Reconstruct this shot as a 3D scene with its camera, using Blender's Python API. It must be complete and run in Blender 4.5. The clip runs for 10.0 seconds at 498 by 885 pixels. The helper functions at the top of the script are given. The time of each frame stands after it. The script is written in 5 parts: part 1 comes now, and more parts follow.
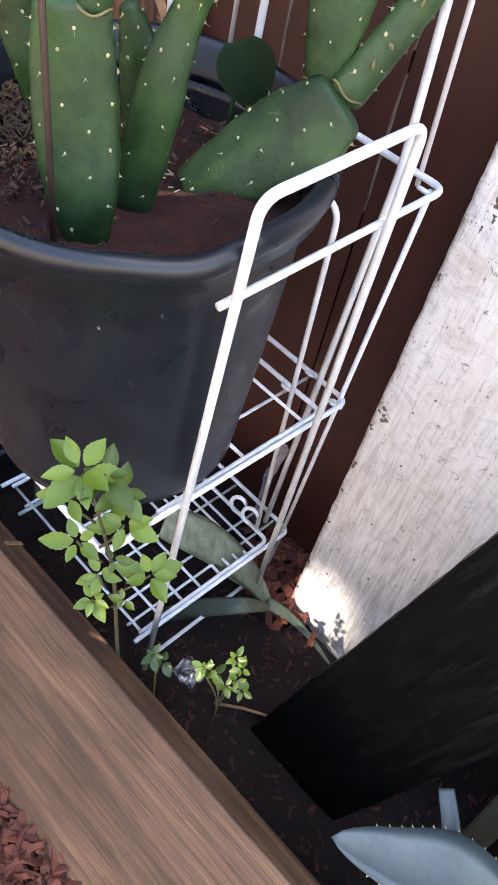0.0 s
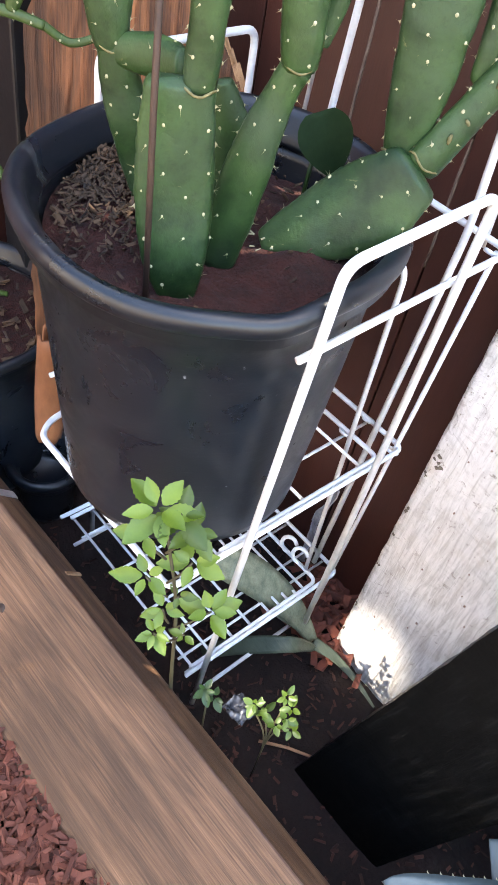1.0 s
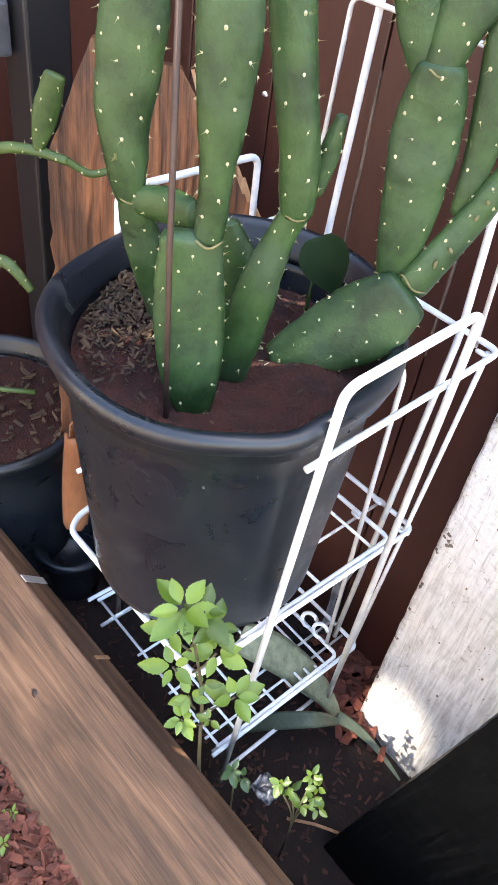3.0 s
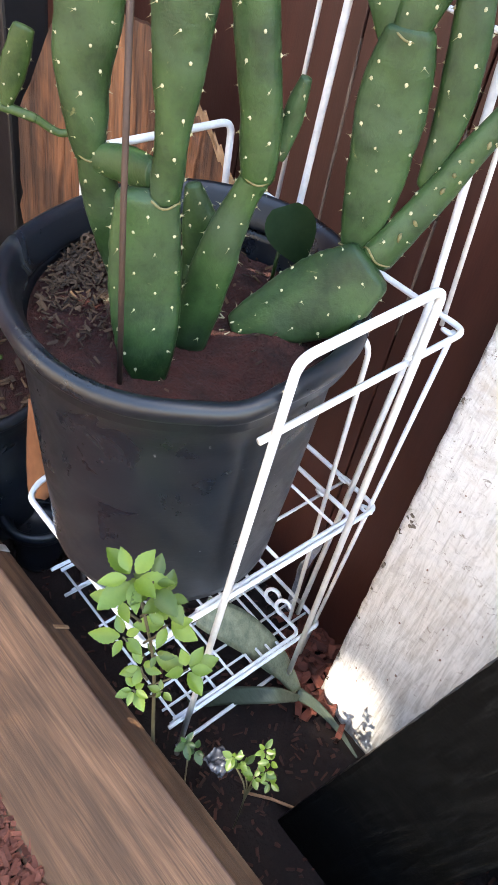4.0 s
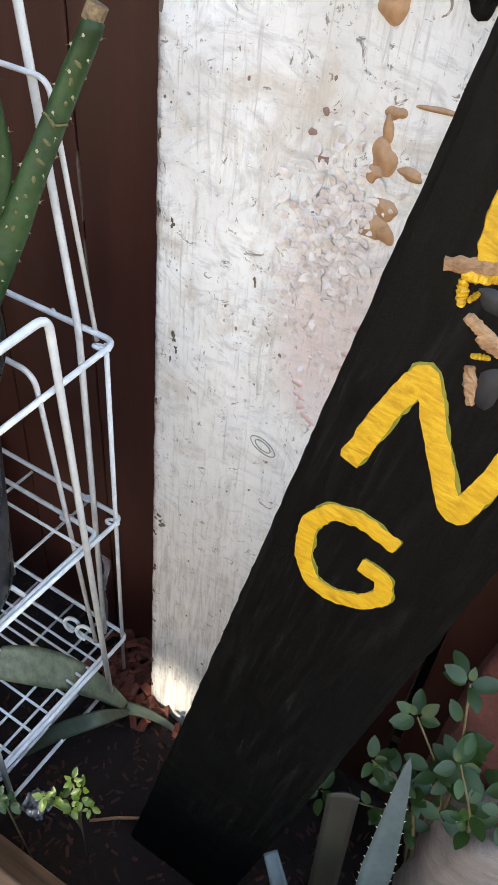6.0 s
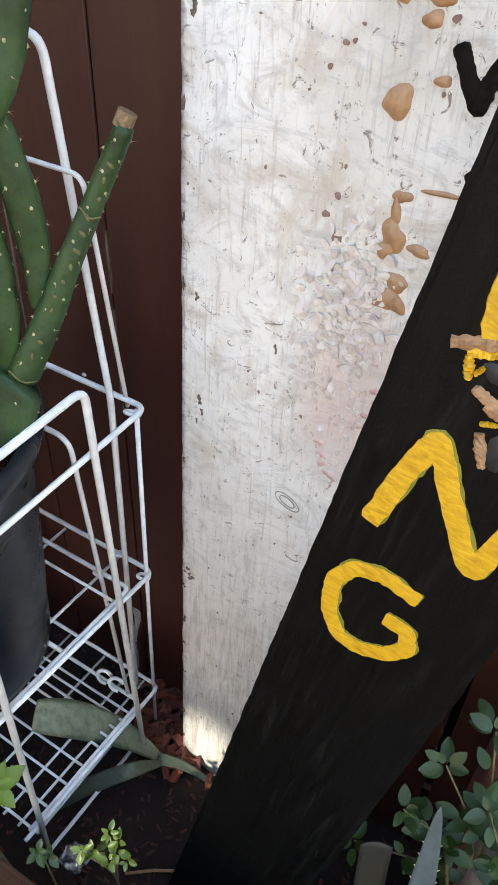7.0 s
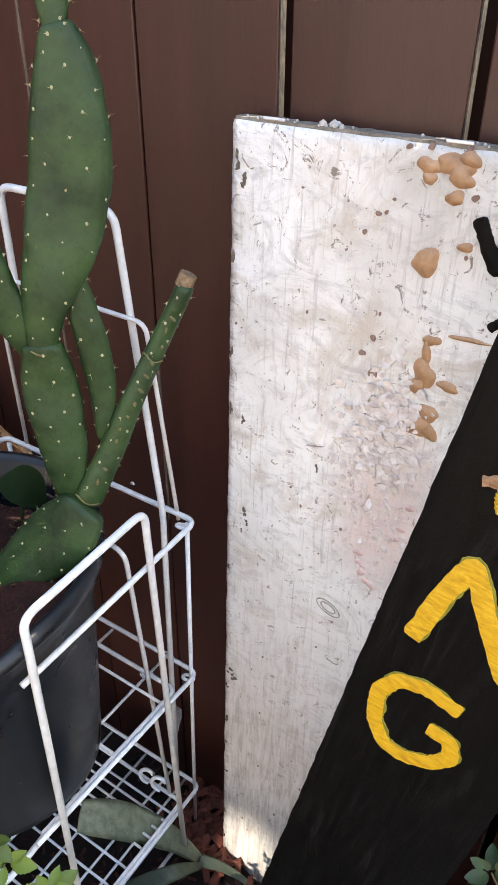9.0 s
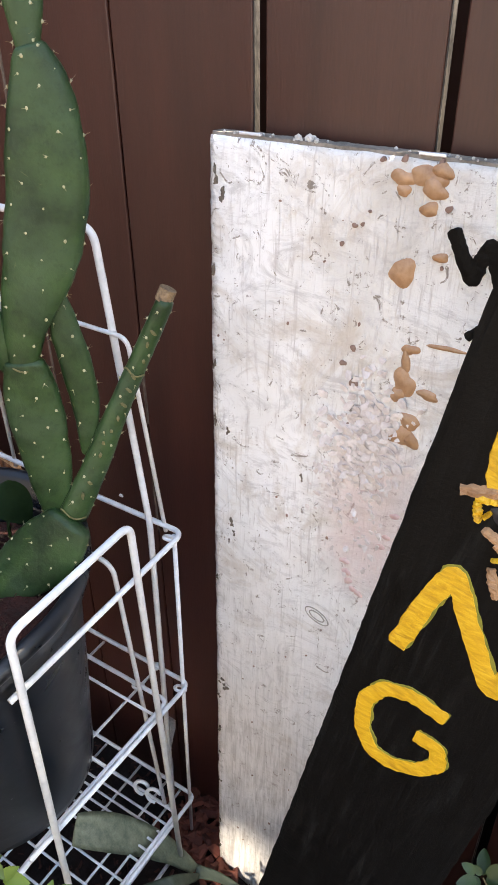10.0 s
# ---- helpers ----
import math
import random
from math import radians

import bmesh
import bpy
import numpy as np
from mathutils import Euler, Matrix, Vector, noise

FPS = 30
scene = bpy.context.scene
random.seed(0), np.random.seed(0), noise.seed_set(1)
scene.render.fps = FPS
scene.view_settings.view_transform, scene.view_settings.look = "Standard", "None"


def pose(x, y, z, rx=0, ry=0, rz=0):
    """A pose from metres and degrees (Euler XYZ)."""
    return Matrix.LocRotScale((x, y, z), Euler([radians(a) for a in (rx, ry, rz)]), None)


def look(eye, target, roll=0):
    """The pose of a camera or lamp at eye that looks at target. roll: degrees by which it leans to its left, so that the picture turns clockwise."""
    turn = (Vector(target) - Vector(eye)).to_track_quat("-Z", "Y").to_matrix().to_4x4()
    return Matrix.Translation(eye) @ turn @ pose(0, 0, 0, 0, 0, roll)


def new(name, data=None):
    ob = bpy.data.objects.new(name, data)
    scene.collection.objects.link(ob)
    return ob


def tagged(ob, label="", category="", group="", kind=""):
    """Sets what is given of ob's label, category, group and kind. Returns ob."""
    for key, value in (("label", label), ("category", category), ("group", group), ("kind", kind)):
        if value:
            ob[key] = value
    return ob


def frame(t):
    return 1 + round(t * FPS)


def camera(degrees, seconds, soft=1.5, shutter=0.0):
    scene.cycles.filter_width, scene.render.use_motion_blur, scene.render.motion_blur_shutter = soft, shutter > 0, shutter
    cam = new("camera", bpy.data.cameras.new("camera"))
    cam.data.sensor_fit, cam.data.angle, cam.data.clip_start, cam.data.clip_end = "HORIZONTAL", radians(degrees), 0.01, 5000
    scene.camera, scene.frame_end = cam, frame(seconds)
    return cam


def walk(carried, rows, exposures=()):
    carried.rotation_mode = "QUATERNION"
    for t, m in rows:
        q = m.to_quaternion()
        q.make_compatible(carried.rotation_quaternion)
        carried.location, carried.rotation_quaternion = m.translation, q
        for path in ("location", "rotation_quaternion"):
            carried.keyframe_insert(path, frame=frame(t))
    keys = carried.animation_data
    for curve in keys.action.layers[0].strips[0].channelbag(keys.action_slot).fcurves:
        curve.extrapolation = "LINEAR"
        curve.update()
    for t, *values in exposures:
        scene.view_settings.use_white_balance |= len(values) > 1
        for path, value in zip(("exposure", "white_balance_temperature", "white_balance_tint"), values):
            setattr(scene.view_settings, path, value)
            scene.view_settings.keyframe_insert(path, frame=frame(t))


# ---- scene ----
cam = camera(36.8, 10.0)
PATH = [
    (0, (0.042, -0.011, 0.958), (-0.734, 1.078, -0.53), 14.5),
    (0.5, (0.037, -0.027, 0.959), (-0.775, 1.041, -0.524), 14.4),
    (1, (0.030, -0.041, 0.977), (-0.863, 1.021, -0.463), 13.1),
    (1.5, (0.030, -0.054, 1.004), (-0.978, 0.969, -0.387), 8.6),
    (2, (0.032, -0.053, 1.017), (-1.002, 0.981, -0.348), 7.6),
    (2.5, (0.033, -0.048, 1.023), (-0.980, 1.009, -0.340), 7.9),
    (2.7, (0.032, -0.049, 1.029), (-0.976, 1.023, -0.325), 8.2),
    (3.8, (0.042, -0.048, 1.038), (-0.973, 1.035, -0.304), 11.6),
    (4, (0.047, -0.029, 1.027), (-0.911, 1.058, -0.351), 12.2),
    (4.5, (0.069, 0.002, 1.007), (-0.786, 1.106, -0.424), 12.8),
    (5, (0.105, 0.034, 1.006), (-0.652, 1.204, -0.429), 11.9),
    (5.5, (0.152, 0.070, 1.038), (-0.539, 1.315, -0.367), 8.9),
    (5.7, (0.166, 0.076, 1.055), (-0.526, 1.345, -0.328), 7.3),
    (6.8, (0.183, 0.066, 1.104), (-0.598, 1.389, -0.176), 2.9),
    (7, (0.18, 0.061, 1.109), (-0.623, 1.382, -0.16), 2.3),
    (7.5, (0.179, 0.048, 1.132), (-0.668, 1.383, -0.093), 1.2),
    (8, (0.176, 0.035, 1.153), (-0.719, 1.397, -0.006), 0.6),
    (8.5, (0.167, 0.025, 1.167), (-0.76, 1.402, 0.052), 1.1),
    (9, (0.174, 0.03, 1.171), (-0.749, 1.419, 0.066), 0.3),
    (9.5, (0.179, 0.032, 1.174), (-0.745, 1.426, 0.077), -0.1),
    (10, (0.183, 0.035, 1.177), (-0.734, 1.438, 0.086), -0.6),
]
EXPOSURES = [(0.0, 3.08, 7400, 14), (0.5, 3.31, 7400, 12), (1.5, 3.55, 7400, 11), (2.5, 3.58, 7400, 11), (4.0, 3.40, 7450, 9), (4.5, 3.15, 7500, 9), (5.5, 2.66, 7550, 4), (7.2, 2.49, 7650, 4), (8.5, 2.54, 7800, 9), (10.0, 2.5, 7800, 10)]
walk(cam, [(t, look(eye, target, roll)) for t, eye, target, roll in PATH], EXPOSURES)

# ---- light ----
world = bpy.data.worlds.new("sky")
scene.world = world
world.use_nodes = True
wn = world.node_tree
sky = wn.nodes.new("ShaderNodeTexSky")
sky.sky_type = "NISHITA"
sky.sun_disc = False
SUN_ELEV, SUN_AZ = 60.0, 46.5      # degrees; azimuth clockwise from +y
sky.sun_elevation, sky.sun_rotation = radians(SUN_ELEV), radians(SUN_AZ)
bg = wn.nodes["Background"]
bg.inputs["Strength"].default_value = 0.15
wn.links.new(sky.outputs["Color"], bg.inputs["Color"])
sun_dir = Vector((math.sin(radians(SUN_AZ)) * math.cos(radians(SUN_ELEV)), math.cos(radians(SUN_AZ)) * math.cos(radians(SUN_ELEV)), math.sin(radians(SUN_ELEV))))
sun = new("sun", bpy.data.lights.new("sun", "SUN"))
sun.data.energy, sun.data.angle, sun.data.color = 4.0, radians(0.5), (1.0, 0.95, 0.87)
sun.matrix_world = look(sun_dir * 10, (0, 0, 0))


# added spot lamp for the bright patch at the board's foot; source unseen
patch_spot = new("foot_patch_spot", bpy.data.lights.new("foot_patch_spot", "SPOT"))
patch_spot.data.energy, patch_spot.data.color, patch_spot.data.shadow_soft_size = 400.0, (1.0, 0.96, 0.9), 0.03
patch_spot.data.spot_size, patch_spot.data.spot_blend = radians(1.8), 1.0
patch_spot.matrix_world = look((-0.25, -3.2, 3.0), (-0.152, 0.520, 0.055))


# ---- materials ----
def material(name, rough=0.6, metal=0.0, spec=0.5):
    m = bpy.data.materials.new(name)
    m.use_nodes = True
    b = m.node_tree.nodes["Principled BSDF"]
    b.inputs["Roughness"].default_value, b.inputs["Metallic"].default_value = rough, metal
    b.inputs["Specular IOR Level"].default_value = spec
    return m, m.node_tree, b


def coords(nt, scale=(1, 1, 1), space="Object", rot=(0, 0, 0)):
    tc = nt.nodes.new("ShaderNodeTexCoord")
    mp = nt.nodes.new("ShaderNodeMapping")
    mp.inputs["Scale"].default_value = scale
    mp.inputs["Rotation"].default_value = rot
    nt.links.new(tc.outputs[space], mp.inputs["Vector"])
    return mp.outputs["Vector"]


def noise_tex(nt, vec, scale, detail=6.0, rough=0.6, dist=0.0):
    n = nt.nodes.new("ShaderNodeTexNoise")
    n.inputs["Scale"].default_value, n.inputs["Detail"].default_value = scale, detail
    n.inputs["Roughness"].default_value, n.inputs["Distortion"].default_value = rough, dist
    nt.links.new(vec, n.inputs["Vector"])
    return n.outputs["Fac"]


def ramp(nt, fac, stops):
    r = nt.nodes.new("ShaderNodeValToRGB")
    while len(r.color_ramp.elements) < len(stops):
        r.color_ramp.elements.new(0.5)
    for e, (p, c) in zip(r.color_ramp.elements, stops):
        e.position = p
        e.color = (*c, 1) if len(c) == 3 else c
    nt.links.new(fac, r.inputs["Fac"])
    return r.outputs["Color"]


def mix(nt, fac, a, b, mode="MIX"):
    m = nt.nodes.new("ShaderNodeMix")
    m.data_type, m.blend_type = "RGBA", mode
    for sock, v in ((m.inputs[0], fac), (m.inputs[6], a), (m.inputs[7], b)):
        if isinstance(v, (int, float)):
            sock.default_value = v
        elif isinstance(v, tuple):
            sock.default_value = (*v, 1)
        else:
            nt.links.new(v, sock)
    return m.outputs[2]


def bump(nt, b, height, strength=0.3, dist=0.002):
    n = nt.nodes.new("ShaderNodeBump")
    n.inputs["Strength"].default_value, n.inputs["Distance"].default_value = strength, dist
    nt.links.new(height, n.inputs["Height"])
    nt.links.new(n.outputs["Normal"], b.inputs["Normal"])


def varied(name, dark, light, scale=20, fine=200, rough=0.6, bump_s=0.3, dist=0.001, stretch=(1, 1, 1), spec=0.5, metal=0.0, lo=0.3, hi=0.7):
    """Two colours mixed by noise at two scales, with fine relief."""
    m, nt, b = material(name, rough, metal, spec)
    v = coords(nt, stretch)
    a, f = noise_tex(nt, v, scale, 5), noise_tex(nt, v, fine, 4)
    mid = tuple((p + q) / 2 for p, q in zip(dark, light))
    col = ramp(nt, a, [(lo, dark), (hi, light)])
    col = mix(nt, 0.35, col, ramp(nt, f, [(0.3, dark), (0.5, mid), (0.75, light)]))
    nt.links.new(col, b.inputs["Base Color"])
    bump(nt, b, f, bump_s, dist)
    return m


def tinted(name, dark, light, rough=0.5, rand=0.5, scale=60, spec=0.5, sheen=0.0):
    """Colour that differs from piece to piece within a joined mesh, and from object to object."""
    m, nt, b = material(name, rough, 0.0, spec)
    g = nt.nodes.new("ShaderNodeNewGeometry")
    o = nt.nodes.new("ShaderNodeObjectInfo")
    add = nt.nodes.new("ShaderNodeMath")
    add.operation = "ADD"
    nt.links.new(g.outputs["Random Per Island"], add.inputs[0])
    nt.links.new(o.outputs["Random"], add.inputs[1])
    fr = nt.nodes.new("ShaderNodeMath")
    fr.operation = "FRACT"
    nt.links.new(add.outputs[0], fr.inputs[0])
    n = noise_tex(nt, coords(nt), scale, 4)
    c1 = ramp(nt, fr.outputs[0], [(0.0, dark), (1.0, light)])
    c2 = ramp(nt, n, [(0.3, dark), (0.7, light)])
    nt.links.new(mix(nt, 1 - rand, c1, c2), b.inputs["Base Color"])
    bump(nt, b, noise_tex(nt, coords(nt), scale * 6, 3), 0.25, 0.0006)
    return m


def wood(name, dark, mid, light, grain=(1, 30, 30), rough=0.6, knots=True, bump_s=0.4, scale=3.0, rings=14.0, band="Y"):
    """Sawn wood whose grain runs along the object's x axis."""
    m, nt, b = material(name, rough)
    v = coords(nt, grain)
    big = noise_tex(nt, v, scale, 4, 0.55, 0.6)
    fine = noise_tex(nt, coords(nt, (grain[0] * 4, grain[1] * 6, grain[2] * 6)), scale, 4, 0.7)
    w = nt.nodes.new("ShaderNodeTexWave")
    w.bands_direction = band
    w.inputs["Scale"].default_value = rings
    w.inputs["Distortion"].default_value = 7.0 if band == "Y" else 16.0
    w.inputs["Detail"].default_value = 3.0
    w.inputs["Detail Scale"].default_value = 0.6
    nt.links.new(coords(nt, (0.35, 1, 0.3) if band == "Y" else (0.25, 0.3, 1)), w.inputs["Vector"])
    col = ramp(nt, big, [(0.36, dark), (0.5, mid), (0.64, light)])
    col = mix(nt, 0.45, col, ramp(nt, w.outputs["Fac"], [(0.1, dark), (0.6, mid), (1.0, light)]))
    col = mix(nt, 0.35, col, ramp(nt, fine, [(0.35, dark), (0.65, light)]))
    worn = noise_tex(nt, coords(nt, (1.6, 7, 7)), 2.2, 5, 0.6, 0.8)
    col = mix(nt, ramp(nt, worn, [(0.40, (0.62, 0.62, 0.62)), (0.58, (0, 0, 0))]), col, dark)
    nt.links.new(col, b.inputs["Base Color"])
    h = nt.nodes.new("ShaderNodeMath")
    h.operation = "ADD"
    nt.links.new(fine, h.inputs[0])
    nt.links.new(w.outputs["Fac"], h.inputs[1])
    bump(nt, b, h.outputs[0], bump_s, 0.0012)
    return m


def leafy(name, dark, light):
    """Leaf skin that lets some light through."""
    m = tinted(name, dark, light, 0.4, 0.6, 50)
    nt = m.node_tree
    b = nt.nodes["Principled BSDF"]
    col = b.inputs["Base Color"].links[0].from_socket
    tr = nt.nodes.new("ShaderNodeBsdfTranslucent")
    nt.links.new(col, tr.inputs["Color"])
    mx = nt.nodes.new("ShaderNodeMixShader")
    mx.inputs[0].default_value = 0.28
    nt.links.new(b.outputs[0], mx.inputs[1])
    nt.links.new(tr.outputs[0], mx.inputs[2])
    nt.links.new(mx.outputs[0], nt.nodes["Material Output"].inputs["Surface"])
    return m


M_FENCE = varied("fence_paint", (0.033, 0.0105, 0.0072), (0.060, 0.0185, 0.0128), 6, 90, 0.45, 0.35, 0.0008, (6, 6, 0.6))
M_GAP = varied("bare_wood_edge", (0.004, 0.003, 0.003), (0.10, 0.085, 0.07), 80, 300, 0.8, 0.6, 0.002, (1, 1, 0.5), 0.5, 0.0, 0.42, 0.68)
M_SLIVER = varied("split_wood", (0.05, 0.030, 0.022), (0.20, 0.15, 0.115), 80, 300, 0.8, 0.6, 0.002, (1, 1, 0.4))
M_WIRE = varied("white_coated_wire", (0.55, 0.57, 0.58), (0.82, 0.83, 0.84), 55, 160, 0.30, 0.14, 0.0004)
M_SOIL = varied("soil", (0.0080, 0.0018, 0.0010), (0.058, 0.0100, 0.0050), 55, 320, 0.95, 1.0, 0.004)
M_CHIP = tinted("wood_chip", (0.009, 0.0052, 0.003), (0.115, 0.064, 0.032), 0.85, 0.7)
M_MULCH = tinted("red_mulch", (0.035, 0.008, 0.004), (0.17, 0.050, 0.028), 0.85, 0.7, 80)
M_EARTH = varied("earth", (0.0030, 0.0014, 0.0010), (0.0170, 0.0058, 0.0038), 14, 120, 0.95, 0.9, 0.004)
M_PLANK = wood("stained_plank", (0.028, 0.0112, 0.0046), (0.124, 0.058, 0.028), (0.275, 0.155, 0.086), (1, 34, 34))
M_REDWOOD = wood("reddish_board", (0.010, 0.003, 0.0015), (0.12, 0.038, 0.013), (0.32, 0.125, 0.048), (1, 26, 26), 0.6, True, 0.9, 3.0, 22.0, "Z")
M_SPLINTER = varied("broken_wood", (0.20, 0.10, 0.045), (0.50, 0.30, 0.16), 60, 300, 0.8, 0.7, 0.002, (0.4, 2, 2))


def brushed_paint(name, dark, mid, light, rough, spec, across, along, relief):
    """Hand-brushed paint: bristle streaks, thin places and small lumps."""
    m, nt, b = material(name, rough, 0.0, spec)
    v = coords(nt)
    streak = noise_tex(nt, coords(nt, (across, across, along), "Object", (0, 0.5, 0)), 1, 6, 0.7, 0.7)
    thin, lump = noise_tex(nt, v, 9, 5, 0.65, 0.8), noise_tex(nt, v, 240, 4, 0.7)
    col = ramp(nt, streak, [(0.34, dark), (0.52, mid), (0.72, light)])
    col = mix(nt, ramp(nt, thin, [(0.42, (0.65, 0.65, 0.65)), (0.62, (0, 0, 0))]), col, mid)
    col = mix(nt, ramp(nt, lump, [(0.66, (0, 0, 0)), (0.76, (0.6, 0.6, 0.6))]), col, light)
    nt.links.new(col, b.inputs["Base Color"])
    bump(nt, b, mix(nt, 0.45, streak, lump), 0.8, relief)
    return m


# palest streaks put the sign's grey sheen into the colour, besides brush marks
M_BLACK = brushed_paint("black_paint", (0.0012, 0.0013, 0.0013), (0.0036, 0.0037, 0.0037), (0.0150, 0.0155, 0.0150), 0.42, 0.09, 150, 14, 0.0016)
M_YELLOW = brushed_paint("yellow_paint", (0.33, 0.165, 0.008), (0.60, 0.345, 0.016), (0.80, 0.53, 0.05), 0.45, 0.4, 60, 240, 0.0012)


def pot_plastic():
    """Black plastic, bluish in the shine, with a film of dust, pale scuffs and spots of dried splash."""
    m, nt, b = material("black_plastic", 0.3, 0.0, 0.45)
    v = coords(nt)
    dust, scuff, spot = noise_tex(nt, v, 16, 6, 0.65, 0.6), noise_tex(nt, coords(nt, (40, 40, 220)), 1, 5, 0.7, 1.2), noise_tex(nt, v, 130, 2, 0.5)
    col = ramp(nt, noise_tex(nt, v, 6, 4), [(0.35, (0.0042, 0.0066, 0.0104)), (0.65, (0.0080, 0.0116, 0.0172))])
    col = mix(nt, ramp(nt, dust, [(0.46, (0, 0, 0)), (0.72, (0.55, 0.55, 0.55))]), col, (0.016, 0.018, 0.0215))
    col = mix(nt, ramp(nt, scuff, [(0.60, (0, 0, 0)), (0.74, (0.35, 0.35, 0.35))]), col, (0.06, 0.06, 0.06))
    col = mix(nt, ramp(nt, spot, [(0.755, (0, 0, 0)), (0.79, (0.8, 0.8, 0.8))]), col, (0.22, 0.22, 0.22))
    nt.links.new(col, b.inputs["Base Color"])
    nt.links.new(ramp(nt, dust, [(0.35, (0.24, 0.24, 0.24)), (0.70, (0.52, 0.52, 0.52))]), b.inputs["Roughness"])
    bump(nt, b, mix(nt, 0.4, dust, scuff), 0.16, 0.0012)
    return m


M_POT = pot_plastic()


def cactus_skin(name, dark, light, bloom):
    """Waxy skin: soft mottling, a pale bloom in patches, small pores and faint scars."""
    m, nt, b = material(name, 0.42, 0.0, 0.32)
    v = coords(nt)
    a, f, g = noise_tex(nt, v, 26, 5, 0.6), noise_tex(nt, v, 170, 4, 0.7), noise_tex(nt, v, 11, 4, 0.6, 0.8)
    col = ramp(nt, a, [(0.32, dark), (0.68, light)])
    col = mix(nt, ramp(nt, g, [(0.50, (0, 0, 0)), (0.72, (0.55, 0.55, 0.55))]), col, bloom)
    col = mix(nt, ramp(nt, f, [(0.30, (0.35, 0.35, 0.35)), (0.48, (0, 0, 0))]), col, dark)
    col = mix(nt, ramp(nt, noise_tex(nt, v, 48, 5, 0.75, 1.0), [(0.66, (0, 0, 0)), (0.72, (0.5, 0.5, 0.5))]), col, (0.22, 0.20, 0.09))
    nt.links.new(col, b.inputs["Base Color"])
    nt.links.new(ramp(nt, g, [(0.3, (0.34, 0.34, 0.34)), (0.7, (0.55, 0.55, 0.55))]), b.inputs["Roughness"])
    bump(nt, b, mix(nt, 0.5, noise_tex(nt, v, 75, 5, 0.65), f), 0.55, 0.0022)
    return m


M_CACTUS = cactus_skin("cactus_skin", (0.0056, 0.0210, 0.0062), (0.036, 0.077, 0.0225), (0.054, 0.090, 0.046))
M_SPINE = varied("areole", (0.22, 0.21, 0.10), (0.52, 0.48, 0.32), 200, 600, 0.8, 0.2, 0.0004)
M_LEAF = leafy("young_leaf", (0.055, 0.118, 0.010), (0.175, 0.262, 0.028))
M_LEAF_DARK = leafy("small_leaf", (0.010, 0.032, 0.008), (0.038, 0.085, 0.018))
M_LEAF_MID = leafy("mid_leaf", (0.035, 0.075, 0.008), (0.10, 0.155, 0.022))
M_STEM = varied("stem", (0.06, 0.05, 0.02), (0.16, 0.13, 0.06), 40, 200, 0.7)
M_STRAP = varied("pale_leaf", (0.060, 0.075, 0.042), (0.25, 0.265, 0.17), 26, 190, 0.55, 0.5, 0.001, (4, 4, 1.2))
M_STRAP_DARK = varied("grey_green_leaf", (0.022, 0.034, 0.020), (0.075, 0.095, 0.060), 18, 160, 0.55, 0.4, 0.001, (1, 5, 1))
M_AGAVE = varied("blue_agave", (0.034, 0.052, 0.055), (0.078, 0.106, 0.113), 14, 150, 0.45, 0.3, 0.0008)
M_STAKE = varied("brown_stake", (0.025, 0.013, 0.009), (0.06, 0.032, 0.02), 40, 200, 0.7)
M_METAL = varied("dark_metal", (0.006, 0.006, 0.007), (0.016, 0.016, 0.018), 8, 90, 0.4)
M_STONE = varied("pale_stone", (0.12, 0.10, 0.09), (0.26, 0.225, 0.205), 18, 130, 0.85, 0.7, 0.003, (1, 1, 4))


